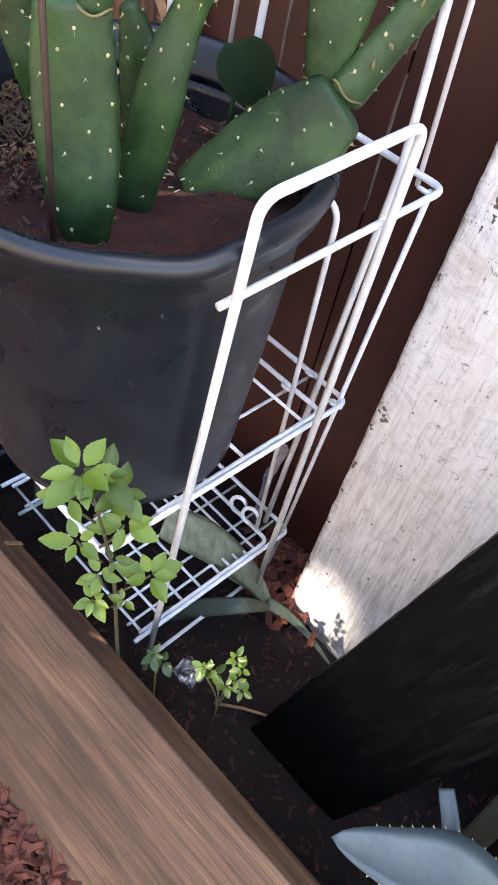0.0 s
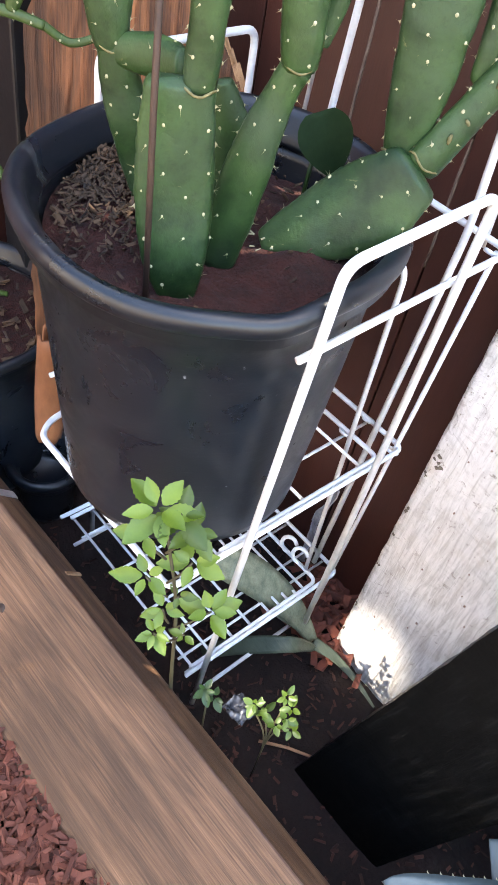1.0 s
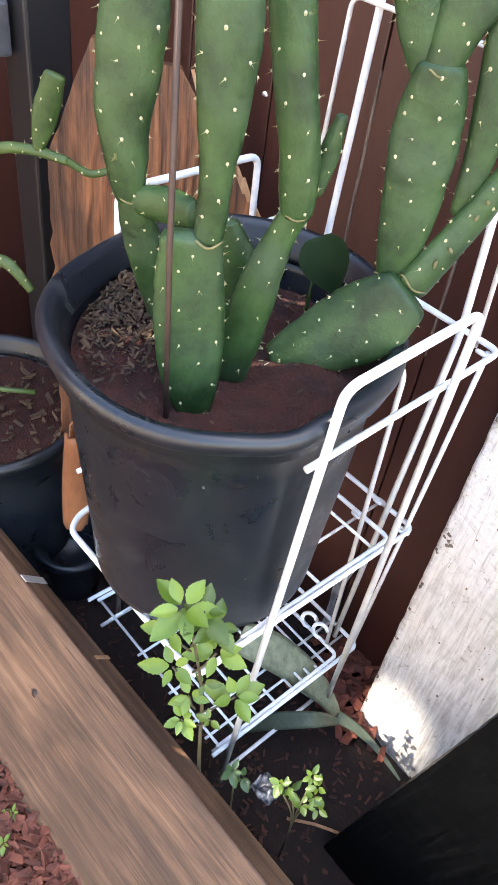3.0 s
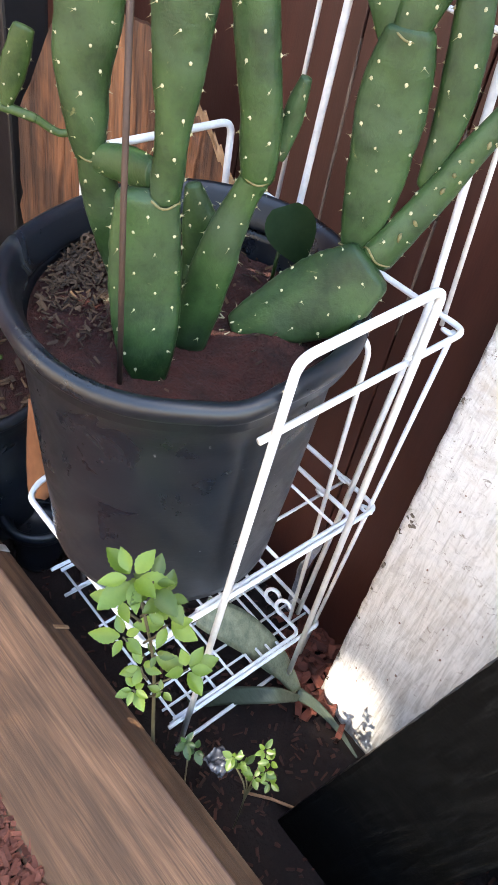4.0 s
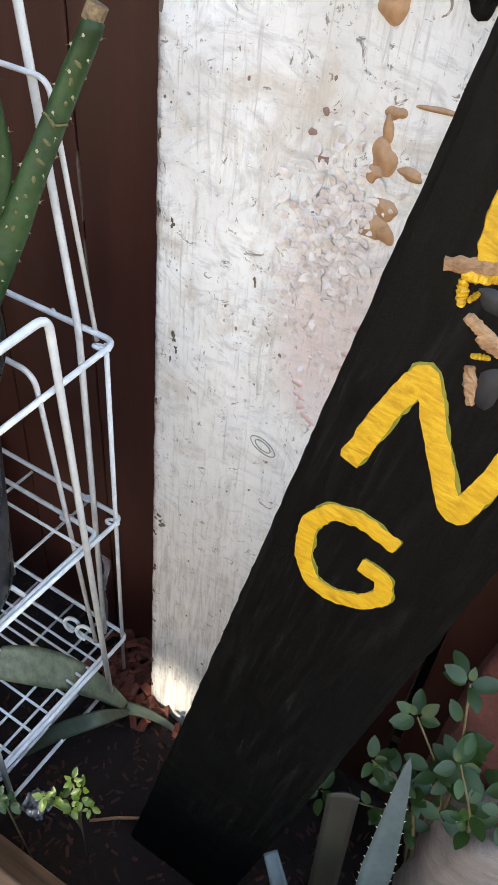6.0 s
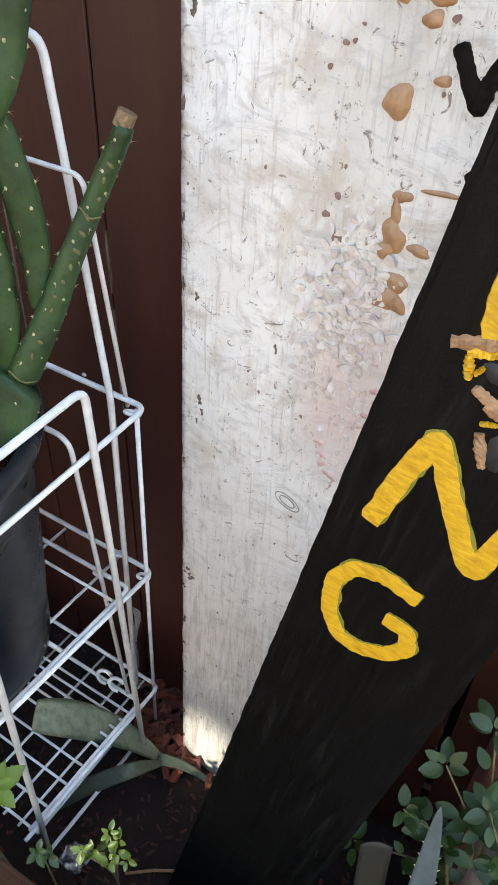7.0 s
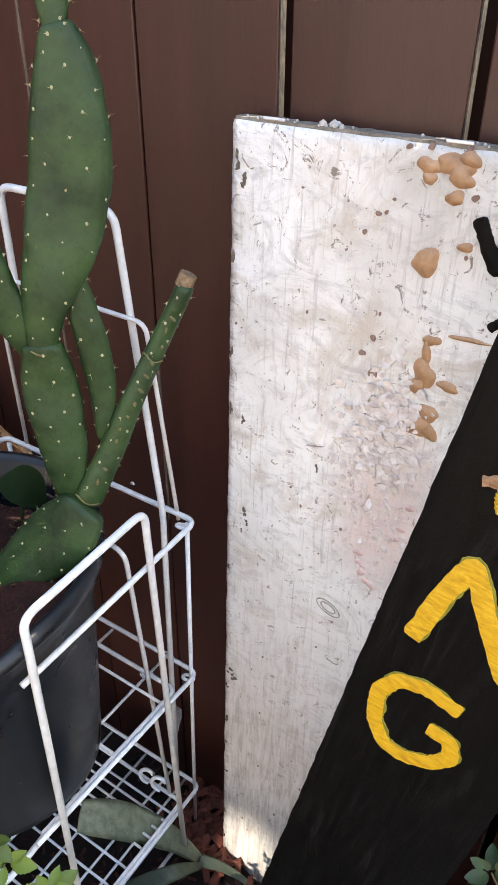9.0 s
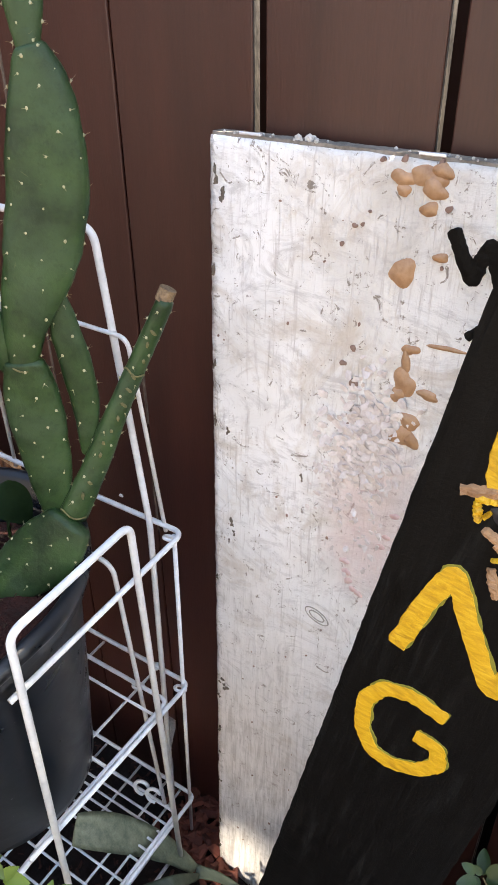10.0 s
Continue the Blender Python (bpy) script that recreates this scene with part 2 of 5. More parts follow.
def white_board_material():
    """Whitewash brushed over old ply: thin streaks, scuffs, grime along the edges, a pink undercoat patch."""
    m, nt, b = material("whitewashed_board", 0.5)
    v = coords(nt)
    streak = noise_tex(nt, coords(nt, (190, 190, 16), "Object", (0, 0.06, 0)), 1, 5, 0.7, 0.8)
    brush = noise_tex(nt, coords(nt, (9, 9, 19), "Object", (0, 0.6, 0)), 1, 9, 0.76, 5.0)
    blot = noise_tex(nt, v, 14, 8, 0.72, 1.0)
    broad = noise_tex(nt, v, 4.5, 4, 0.6)
    speck = noise_tex(nt, v, 170, 3, 0.6)
    pit = noise_tex(nt, v, 60, 5, 0.75, 1.5)
    col = ramp(nt, broad, [(0.30, (0.60, 0.585, 0.55)), (0.42, (0.78, 0.772, 0.745)), (0.56, (0.92, 0.918, 0.905))])
    col = mix(nt, ramp(nt, streak, [(0.54, (0, 0, 0)), (0.70, (0.68, 0.68, 0.68))]), col, (0.42, 0.375, 0.345))
    col = mix(nt, ramp(nt, brush, [(0.50, (0, 0, 0)), (0.64, (0.62, 0.62, 0.62))]), col, (0.50, 0.485, 0.47))
    col = mix(nt, ramp(nt, blot, [(0.51, (0, 0, 0)), (0.66, (0.62, 0.62, 0.62))]), col, (0.54, 0.47, 0.385))
    col = mix(nt, ramp(nt, pit, [(0.60, (0, 0, 0)), (0.65, (0.9, 0.9, 0.9))]), col, (0.20, 0.165, 0.13))
    col = mix(nt, ramp(nt, speck, [(0.665, (0, 0, 0)), (0.70, (0.7, 0.7, 0.7))]), col, (0.22, 0.18, 0.15))
    sep = nt.nodes.new("ShaderNodeSeparateXYZ")
    nt.links.new(v, sep.inputs[0])

    # lower part greyer: streaky thin wash, with some of its shade in the colour
    thin = nt.nodes.new("ShaderNodeMath")
    thin.operation = "MULTIPLY_ADD"
    nt.links.new(streak, thin.inputs[0])
    thin.inputs[1].default_value = 0.5
    nt.links.new(sep.outputs[2], thin.inputs[2])
    col = mix(nt, ramp(nt, thin.outputs[0], [(0.55, (0.62, 0.62, 0.62)), (0.95, (0, 0, 0))]), col, mix(nt, ramp(nt, streak, [(0.42, (0, 0, 0)), (0.58, (1, 1, 1))]), (0.66, 0.615, 0.59), (0.36, 0.32, 0.29)))

    def near(sock, centre, half):
        a = nt.nodes.new("ShaderNodeMath")
        a.operation = "SUBTRACT"
        nt.links.new(sock, a.inputs[0])
        a.inputs[1].default_value = centre
        c = nt.nodes.new("ShaderNodeMath")
        c.operation = "DIVIDE"
        nt.links.new(a.outputs[0], c.inputs[0])
        c.inputs[1].default_value = half
        d = nt.nodes.new("ShaderNodeMath")
        d.operation = "POWER"
        e = nt.nodes.new("ShaderNodeMath")
        e.operation = "ABSOLUTE"
        nt.links.new(c.outputs[0], e.inputs[0])
        nt.links.new(e.outputs[0], d.inputs[0])
        d.inputs[1].default_value = 2.0
        return d.outputs[0]
    add = nt.nodes.new("ShaderNodeMath")
    nt.links.new(near(sep.outputs[0], 0.175, 0.085), add.inputs[0])
    nt.links.new(near(sep.outputs[2], 0.745, 0.16), add.inputs[1])
    add2 = nt.nodes.new("ShaderNodeMath")
    nt.links.new(add.outputs[0], add2.inputs[0])
    nt.links.new(blot, add2.inputs[1])
    col = mix(nt, ramp(nt, add2.outputs[0], [(0.45, (0.55, 0.55, 0.55)), (1.0, (0, 0, 0))]), col, (0.74, 0.53, 0.49))
    edge = nt.nodes.new("ShaderNodeMath")
    nt.links.new(near(sep.outputs[0], 0.135, 0.137), edge.inputs[0])
    nt.links.new(pit, edge.inputs[1])
    half = nt.nodes.new("ShaderNodeMath")
    half.operation = "MULTIPLY"
    nt.links.new(edge.outputs[0], half.inputs[0])
    half.inputs[1].default_value = 0.5
    col = mix(nt, ramp(nt, half.outputs[0], [(0.69, (0, 0, 0)), (0.80, (0.8, 0.8, 0.8))]), col, (0.26, 0.23, 0.19))
    nt.links.new(col, b.inputs["Base Color"])
    h = mix(nt, 0.65, streak, mix(nt, 0.5, brush, mix(nt, 0.5, blot, pit)))
    bump(nt, b, h, 0.95, 0.005)
    return m


M_WHITE = white_board_material()


# ---- building ----
def part(name, bm, mat, parent=None, label="", smooth=False):
    me = bpy.data.meshes.new(name)
    bm.normal_update()
    bm.to_mesh(me)
    bm.free()
    if smooth:
        for p in me.polygons:
            p.use_smooth = True
    me.materials.append(mat)
    ob = new(name, me)
    if parent is not None:
        ob.parent = parent
    if label:
        ob["label"] = label
    return ob


def thing(name, at, label, category, group="", kind=""):
    """An empty at a thing's base that carries its parts."""
    ob = new(name)
    ob.empty_display_size = 0.02
    ob.location = at
    bpy.context.view_layer.update()
    return tagged(ob, label, category, group, kind)


def adopt(ob, parent):
    """Parent without moving: the part's mesh is in world coordinates."""
    ob.parent = parent
    ob.matrix_parent_inverse = Matrix.Translation(parent.location).inverted()
    return ob


def wpart(name, bm, mat, parent, label="", smooth=False):
    ob = part(name, bm, mat, None, label, smooth)
    return adopt(ob, parent)


def rounded(pts, r, n=5, closed=False):
    """A polyline with its corners rounded to radius r."""
    pts = [Vector(p) for p in pts]
    out = []
    k = len(pts)
    for i, p in enumerate(pts):
        if not closed and i in (0, k - 1):
            out.append(p)
            continue
        a, b = pts[i - 1], pts[(i + 1) % k]
        da, db = (a - p), (b - p)
        ra = min(r, da.length * 0.45, db.length * 0.45)
        s, e = p + da.normalized() * ra, p + db.normalized() * ra
        for j in range(n + 1):
            t = j / n
            out.append((1 - t) ** 2 * s + 2 * t * (1 - t) * p + t * t * e)
    return out


def tube(bm, pts, radius, seg=8, closed=False, taper=None):
    """Sweep a round section along the points."""
    pts = [Vector(p) for p in pts]
    n = len(pts)
    up = Vector((0, 0, 1))
    rings = []
    last = None
    for i, p in enumerate(pts):
        if closed:
            d = pts[(i + 1) % n] - pts[i - 1]
        else:
            d = pts[min(i + 1, n - 1)] - pts[max(i - 1, 0)]
        d.normalize()
        if last is None:
            ref = up if abs(d.z) < 0.9 else Vector((1, 0, 0))
            a = d.cross(ref).normalized()
        else:
            a = (last - d * last.dot(d)).normalized()
        last = a
        b = d.cross(a)
        r = radius if taper is None else radius * taper(i / (n - 1))
        rings.append([bm.verts.new(p + (a * math.cos(2 * math.pi * j / seg) + b * math.sin(2 * math.pi * j / seg)) * r) for j in range(seg)])
    for i in range(n if closed else n - 1):
        q, w = rings[i], rings[(i + 1) % n]
        for j in range(seg):
            bm.faces.new((q[j], q[(j + 1) % seg], w[(j + 1) % seg], w[j]))
    if not closed:
        bm.faces.new(rings[0][::-1])
        bm.faces.new(rings[-1])
    return bm


def box(bm, lo, hi, m=None):
    lo, hi = Vector(lo), Vector(hi)
    vs = [bm.verts.new((x, y, z)) for x in (lo.x, hi.x) for y in (lo.y, hi.y) for z in (lo.z, hi.z)]
    for f in ((0, 1, 3, 2), (4, 6, 7, 5), (0, 4, 5, 1), (2, 3, 7, 6), (0, 2, 6, 4), (1, 5, 7, 3)):
        bm.faces.new([vs[i] for i in f])
    if m is not None:
        bmesh.ops.transform(bm, matrix=m, verts=vs)
    return vs


def bevelled_box(lo, hi, width=0.003, seg=2):
    bm = bmesh.new()
    box(bm, lo, hi)
    bmesh.ops.bevel(bm, geom=bm.edges[:], offset=width, segments=seg, profile=0.5, affect="EDGES")
    return bm


def revolve(profile, seg=64, wobble=None):
    """Turn a (radius, height) profile round z."""
    bm = bmesh.new()
    rings = []
    for r, z in profile:
        ring = []
        for j in range(seg):
            a = 2 * math.pi * j / seg
            rr, zz = (r, z) if wobble is None else wobble(r, z, a)
            ring.append(bm.verts.new((rr * math.cos(a), rr * math.sin(a), zz)))
        rings.append(ring)
    for q, w in zip(rings, rings[1:]):
        for j in range(seg):
            bm.faces.new((q[j], q[(j + 1) % seg], w[(j + 1) % seg], w[j]))
    bm.faces.new(rings[0][::-1])
    bm.faces.new(rings[-1])
    return bm


# ---- ground, fence, boards ----
def sheet(name, mat, label, kind, x0, x1, y0, y1, nx, ny, height):
    bm = bmesh.new()
    grid = [[bm.verts.new((x0 + (x1 - x0) * i / nx, y0 + (y1 - y0) * j / ny, 0)) for i in range(nx + 1)] for j in range(ny + 1)]
    for row in grid:
        for v in row:
            v.co.z = height(v.co.x, v.co.y)
    for j in range(ny):
        for i in range(nx):
            bm.faces.new((grid[j][i], grid[j][i + 1], grid[j + 1][i + 1], grid[j + 1][i]))
    return tagged(part(name, bm, mat, None, "", True), label, name.replace("_", " "), kind=kind)


def earth_height(x, y):
    bed = 0.012 * noise.noise((x * 9, y * 9, 0)) + 0.006 * noise.noise((x * 40, y * 40, 3)) - 0.006
    front = 0.078
    k = min(max((y - 0.09) / 0.06, 0), 1)
    return front * (1 - k) + bed * k + 0.006 * noise.noise((x * 25, y * 25, 9)) * (1 - k)


sheet("ground", M_EARTH, "dark garden earth below the fence", "structure", -1.6, 1.2, -0.9, 0.66, 210, 120, earth_height)
far = bmesh.new()
R = 60.0
inner = [(-1.6, -0.9), (1.2, -0.9), (1.2, 0.66), (-1.6, 0.66)]
outer = [(-R, -R), (R, -R), (R, R), (-R, R)]
vi, vo = [far.verts.new((x, y, 0.03)) for x, y in inner], [far.verts.new((x, y, 0.03)) for x, y in outer]
for i in range(4):
    far.faces.new((vo[i], vo[(i + 1) % 4], vi[(i + 1) % 4], vi[i]))
tagged(part("ground_beyond", far, varied("dry_yard", (0.10, 0.07, 0.05), (0.22, 0.16, 0.11), 3, 40, 0.95)), "bare brown yard that runs on behind", "ground", kind="structure")

FENCE_Y = 0.594
fence = thing("fence", (0, FENCE_Y, 0), "tall fence of upright boards painted dark reddish brown", "fence", kind="structure")
OPEN = (-0.169, -0.011, 0.146)
SEAMS = [-1.241, -1.086, -0.927, -0.775, -0.622, -0.47, -0.323, -0.169, -0.011, 0.146, 0.299, 0.453, 0.606, 0.764, 0.922]
for k, (a, b) in enumerate(zip(SEAMS, SEAMS[1:])):
    left, right = (0.006 if s in OPEN else 0.0012 for s in (a, b))
    bm = bevelled_box((a + left, FENCE_Y, -0.05), (b - right, FENCE_Y + 0.009, 1.90), 0.0015, 2)
    adopt(part("fence_board", bm, M_FENCE), fence)
for s in SEAMS[1:-1]:
    bm = bmesh.new()
    if s in OPEN:       # raw sawn edges line the open gaps
        box(bm, (s - 0.0058, FENCE_Y + 0.0006, -0.05), (s - 0.0046, FENCE_Y + 0.0084, 1.895))
    else:
        box(bm, (s - 0.012, FENCE_Y + 0.0095, -0.05), (s + 0.012, FENCE_Y + 0.0145, 1.89))
    adopt(part("seam_strip", bm, M_GAP, None, "weathered bare wood at the gap"), fence)
for s, z0, z1 in ((-0.47, 0.95, 1.45), (-0.47, 0.60, 0.82), (-0.323, 0.56, 0.70), (-0.323, 0.72, 0.79)):
    bm = bmesh.new()        # raw slivers where the paint has split along a closed joint
    rows = []
    for k in range(25):
        z = z0 + (z1 - z0) * k / 24
        w = 0.0026 * math.sin(math.pi * (0.04 + 0.92 * k / 24)) ** 0.5 * (0.8 + 0.5 * noise.noise((z * 60, s * 9, 0)))
        c = s + 0.0012 * noise.noise((z * 25, s, 4))
        rows.append([bm.verts.new(p) for p in ((c - w, FENCE_Y + 0.002, z), (c - w * 0.6, FENCE_Y - 0.0012, z), (c + w * 0.6, FENCE_Y - 0.0012, z), (c + w, FENCE_Y + 0.002, z))])
    for p, q in zip(rows, rows[1:]):
        for k in range(3):
            bm.faces.new((p[k], p[k + 1], q[k + 1], q[k]))
    adopt(part("seam_sliver", bm, M_SLIVER, None, "bare split wood along the joint"), fence)
bm = bmesh.new()
box(bm, (-1.18, FENCE_Y + 0.016, 1.28), (0.93, FENCE_Y + 0.05, 1.36))
adopt(part("rail", bm, M_FENCE), fence)


def board_mesh(w, h, t, nx, nz, rough, edge):
    """An upright board, face towards -y, x from 0 to w, z from 0 to h, with an uneven face and outline."""
    bm = bmesh.new()
    front, back = [], []
    for j in range(nz + 1):
        for i in range(nx + 1):
            x, z = w * i / nx, h * j / nz
            y = rough * (noise.noise((x * 18, z * 18, 1)) + 0.5 * noise.noise((x * 60, z * 60, 5)))
            if i in (0, nx):
                x += edge * noise.noise((i, z * 40, 2)) + 0.6 * edge * noise.noise((i, z * 130, 4))
                y += 0.0015
            if j in (0, nz):
                z += edge * noise.noise((x * 40, j, 7))
                y += 0.0015
            front.append(bm.verts.new((x, y, z)))
            back.append(bm.verts.new((x, t, z)))
    n = nx + 1
    for j in range(nz):
        for i in range(nx):
            a = j * n + i
            bm.faces.new((front[a], front[a + 1], front[a + n + 1], front[a + n]))
            bm.faces.new((back[a], back[a + n], back[a + n + 1], back[a + 1]))
    rim = [i for i in range(n)] + [j * n + nx for j in range(1, nz + 1)] + [nz * n + i for i in range(nx - 1, -1, -1)] + [j * n for j in range(nz - 1, 0, -1)]
    for a, b in zip(rim, rim[1:] + rim[:1]):
        bm.faces.new((front[b], front[a], back[a], back[b]))
    return bm


def blob(bm, x, z, rx, rz, h, n=18, seed=0, y0=0.0):
    """A low irregular drop of paint on a face that looks to -y."""
    rnd = random.Random(seed)
    ph = [rnd.uniform(0, 6.28) for _ in range(3)]
    rim, mid = [], []
    for i in range(n):
        a = 2 * math.pi * i / n
        k = 1 + 0.16 * math.sin(2 * a + ph[0]) + 0.1 * math.sin(3 * a + ph[1]) + 0.06 * math.sin(5 * a + ph[2])
        rim.append(bm.verts.new((x + rx * k * math.cos(a), y0 + 0.002, z + rz * k * math.sin(a))))
        mid.append(bm.verts.new((x + rx * k * 0.8 * math.cos(a), y0 - h, z + rz * k * 0.8 * math.sin(a))))
    top = bm.verts.new((x, y0 - h * 1.25, z))
    for i in range(n):
        j = (i + 1) % n
        bm.faces.new((rim[i], rim[j], mid[j], mid[i]))
        bm.faces.new((mid[i], mid[j], top))


# the whitewashed board: foot at the fence's bottom, top leaning on it
WB = Matrix.Translation((-0.1972, 0.5191, -0.0398)) @ pose(0, 0, 0, -2.63, -0.3, 0) @ Matrix.Scale(1.034, 4)
white = thing("white_board", (0, 0, 0), "weathered whitewashed plywood board with flaking paint leaning on the fence", "board")
white.matrix_world = WB
part("panel", board_mesh(0.262, 1.058, 0.019, 60, 200, 0.0010, 0.0012), M_WHITE, white, "", True)


M_RESIN = varied("ochre_drip", (0.28, 0.145, 0.07), (0.52, 0.32, 0.185), 60, 300, 0.35, 0.3, 0.001)
DRIPS = [[(0.176, 0.977, 0.0128, 0.0112)],
         [(0.169, 1.0445, 0.009, 0.006), (0.170, 1.036, 0.0045, 0.005), (0.187, 1.0465, 0.0125, 0.0075), (0.1925, 1.0395, 0.009, 0.007), (0.197, 1.052, 0.007, 0.005)],
         [(0.1905, 1.0255, 0.006, 0.006)], [(0.2036, 0.993, 0.005, 0.004)],
         [(0.190, 0.918, 0.0068, 0.0045), (0.1875, 0.907, 0.0038, 0.009), (0.188, 0.889, 0.0088, 0.0115), (0.184, 0.878, 0.0055, 0.0065)],
         [(0.209, 0.8835, 0.0085, 0.0042)], [(0.1965, 0.856, 0.0092, 0.0065), (0.190, 0.841, 0.0110, 0.0085), (0.201, 0.839, 0.0055, 0.0070)],
         [(0.219, 0.926, 0.0150, 0.0024)]]
for k, blobs in enumerate(DRIPS):
    bm = bmesh.new()
    for q, (x, z, rx, rz) in enumerate(blobs):
        blob(bm, x, z, rx * (1.0 if k == 0 else 1.2), rz * (1.0 if k in (0, 7) else 1.15), 0.0009 + 0.0003 * q, 26, k * 7 + q)
    part("paint_drip", bm, M_RESIN, white, "ochre dried drip", True)
M_SPECK = varied("brown_speck", (0.16, 0.09, 0.07), (0.30, 0.2, 0.16), 100, 300, 0.6)
bm = bmesh.new()
rnd = random.Random(4)
for x, z, r in [(0.1343, 1.006, 0.0024), (0.1406, 1.0078, 0.0018), (0.1246, 0.9907, 0.0021), (0.1456, 1.018, 0.0014), (0.1518, 1.0551, 0.0022), (0.168, 1.0570, 0.0026), (0.195, 1.0575, 0.0024), (0.2047, 1.0275, 0.003), (0.1418, 0.908, 0.0030), (0.1338, 0.8928, 0.0032), (0.1452, 0.8767, 0.0052)]:
    blob(bm, x, z, r * 1.1, r, 0.0011, 12, int(z * 1000))
for _ in range(60):
    r = rnd.uniform(0.0006, 0.0017)
    blob(bm, rnd.uniform(0.005, 0.25), rnd.uniform(0.1, 1.04), r, r * rnd.uniform(0.7, 1.6), 0.0006, 7, rnd.randrange(999))
tagged(part("dirt", bm, M_SPECK, white), kind="stuff")


def flake(bm, x, z, size, rnd):
    """A curled scale of paint: an uneven plate, lifted and rolled up at one side."""
    n = rnd.choice((6, 7, 8))
    size *= 0.74
    a0, lift = rnd.uniform(0, 6.28), rnd.uniform(0.25, 0.9)
    long = rnd.uniform(1.0, 1.9)
    turn = rnd.uniform(0, 6.28)
    rows = []
    for ring, h in ((1.0, 0.06), (0.62, 0.16)):
        row = []
        for j in range(n):
            a = a0 + 2 * math.pi * j / n
            r = size * ring * rnd.uniform(0.55, 1.25)
            u, v = r * math.cos(a) * long, r * math.sin(a)
            up = lift * max(0.0, u / long + size * 0.4) + h * size * 0.75
            row.append((x + u * math.cos(turn) - v * math.sin(turn), -up - 0.0002, z + u * math.sin(turn) + v * math.cos(turn)))
        rows.append(row)
    base = [bm.verts.new((p[0], min(p[1] + 0.0012, 0.001), p[2])) for p in rows[0]]
    top = [bm.verts.new(p) for p in rows[0]]
    inner = [bm.verts.new(p) for p in rows[1]]
    mid = bm.verts.new((x, sum(p[1] for p in rows[1]) / n - size * 0.05, z))
    for j in range(n):
        q = (j + 1) % n
        bm.faces.new((base[j], base[q], top[q], top[j]))
        bm.faces.new((top[j], top[q], inner[q], inner[j]))
        bm.faces.new((inner[j], inner[q], mid))


bm = bmesh.new()
for k in range(500):
    if k < 400:
        x, z = rnd.gauss(0.159, 0.0150), rnd.gauss(0.828, 0.026)
        size = rnd.uniform(0.0022, 0.0062)
    elif k < 460:
        x, z = rnd.gauss(0.160, 0.018), rnd.gauss(0.735, 0.028)
        size = rnd.uniform(0.0014, 0.0042)
    else:
        x, z = rnd.gauss(0.128, 0.010), rnd.gauss(0.775, 0.016)
        size = rnd.uniform(0.0014, 0.0045)
    flake(bm, x + 0.05 * (z - 0.8), z, size, rnd)
tagged(part("flaking_paint", bm, varied("flaked_white", (0.50, 0.43, 0.40), (0.84, 0.79, 0.76), 90, 300, 0.7, 0.6, 0.001), white, "crumbling flakes of white paint"), kind="stuff")
bm = bmesh.new()
for k, (x, z) in enumerate([(0.152, 0.690), (0.155, 0.678), (0.158, 0.668), (0.164, 0.660), (0.170, 0.657), (0.190, 0.735), (0.186, 0.722), (0.196, 0.760)]):
    blob(bm, x, z, 0.0055, 0.0042, 0.0005, 12, 60 + k)
tagged(part("pink_undercoat", bm, varied("pink_undercoat", (0.56, 0.34, 0.325), (0.74, 0.60, 0.57), 70, 300, 0.6), white, "pink undercoat showing through", True), kind="stuff")


def stroke(bm, pts, width, h, seed=0, y0=0.0, ends=0.85):
    """A brush stroke of paint along points x, z on a face that looks to -y."""
    line = []
    for (x0, z0), (x1, z1) in zip(pts, pts[1:]):
        for k in range(14):
            line.append(Vector((x0 + (x1 - x0) * k / 14, z0 + (z1 - z0) * k / 14)))
    line.append(Vector(pts[-1]))
    for _ in range(7):
        line = [line[0]] + [(a + b * 2 + c) / 4 for a, b, c in zip(line, line[1:], line[2:])] + [line[-1]]
    rows = []
    n = len(line)
    for i, p in enumerate(line):
        d = (line[min(i + 1, n - 1)] - line[max(i - 1, 0)]).normalized()
        q = Vector((-d.y, d.x))
        w = width * 0.5 * (ends if i in (0, n - 1) else 1.0)
        e = [noise.noise((i * 0.33, seed + side * 9.1, h * 900)) * 0.17 + noise.noise((i * 1.1, seed + side * 5.3, 7)) * 0.09 for side in (0, 1)]
        l, r = p + q * w * (0.96 + e[0]), p - q * w * (0.96 + e[1])
        row = []
        for k, y in ((0.0, 0.001), (0.05, -h * 0.7), (0.3, -h), (0.6, -h), (0.95, -h * 0.7), (1.0, 0.001)):
            c = l.lerp(r, k)
            row.append(bm.verts.new((c.x, y0 + y * (1 + 0.35 * noise.noise((i * 0.25, k * 6, seed))), c.y)))
        rows.append(row)
    for a, b in zip(rows, rows[1:]):
        for k in range(5):
            bm.faces.new((a[k], a[k + 1], b[k + 1], b[k]))


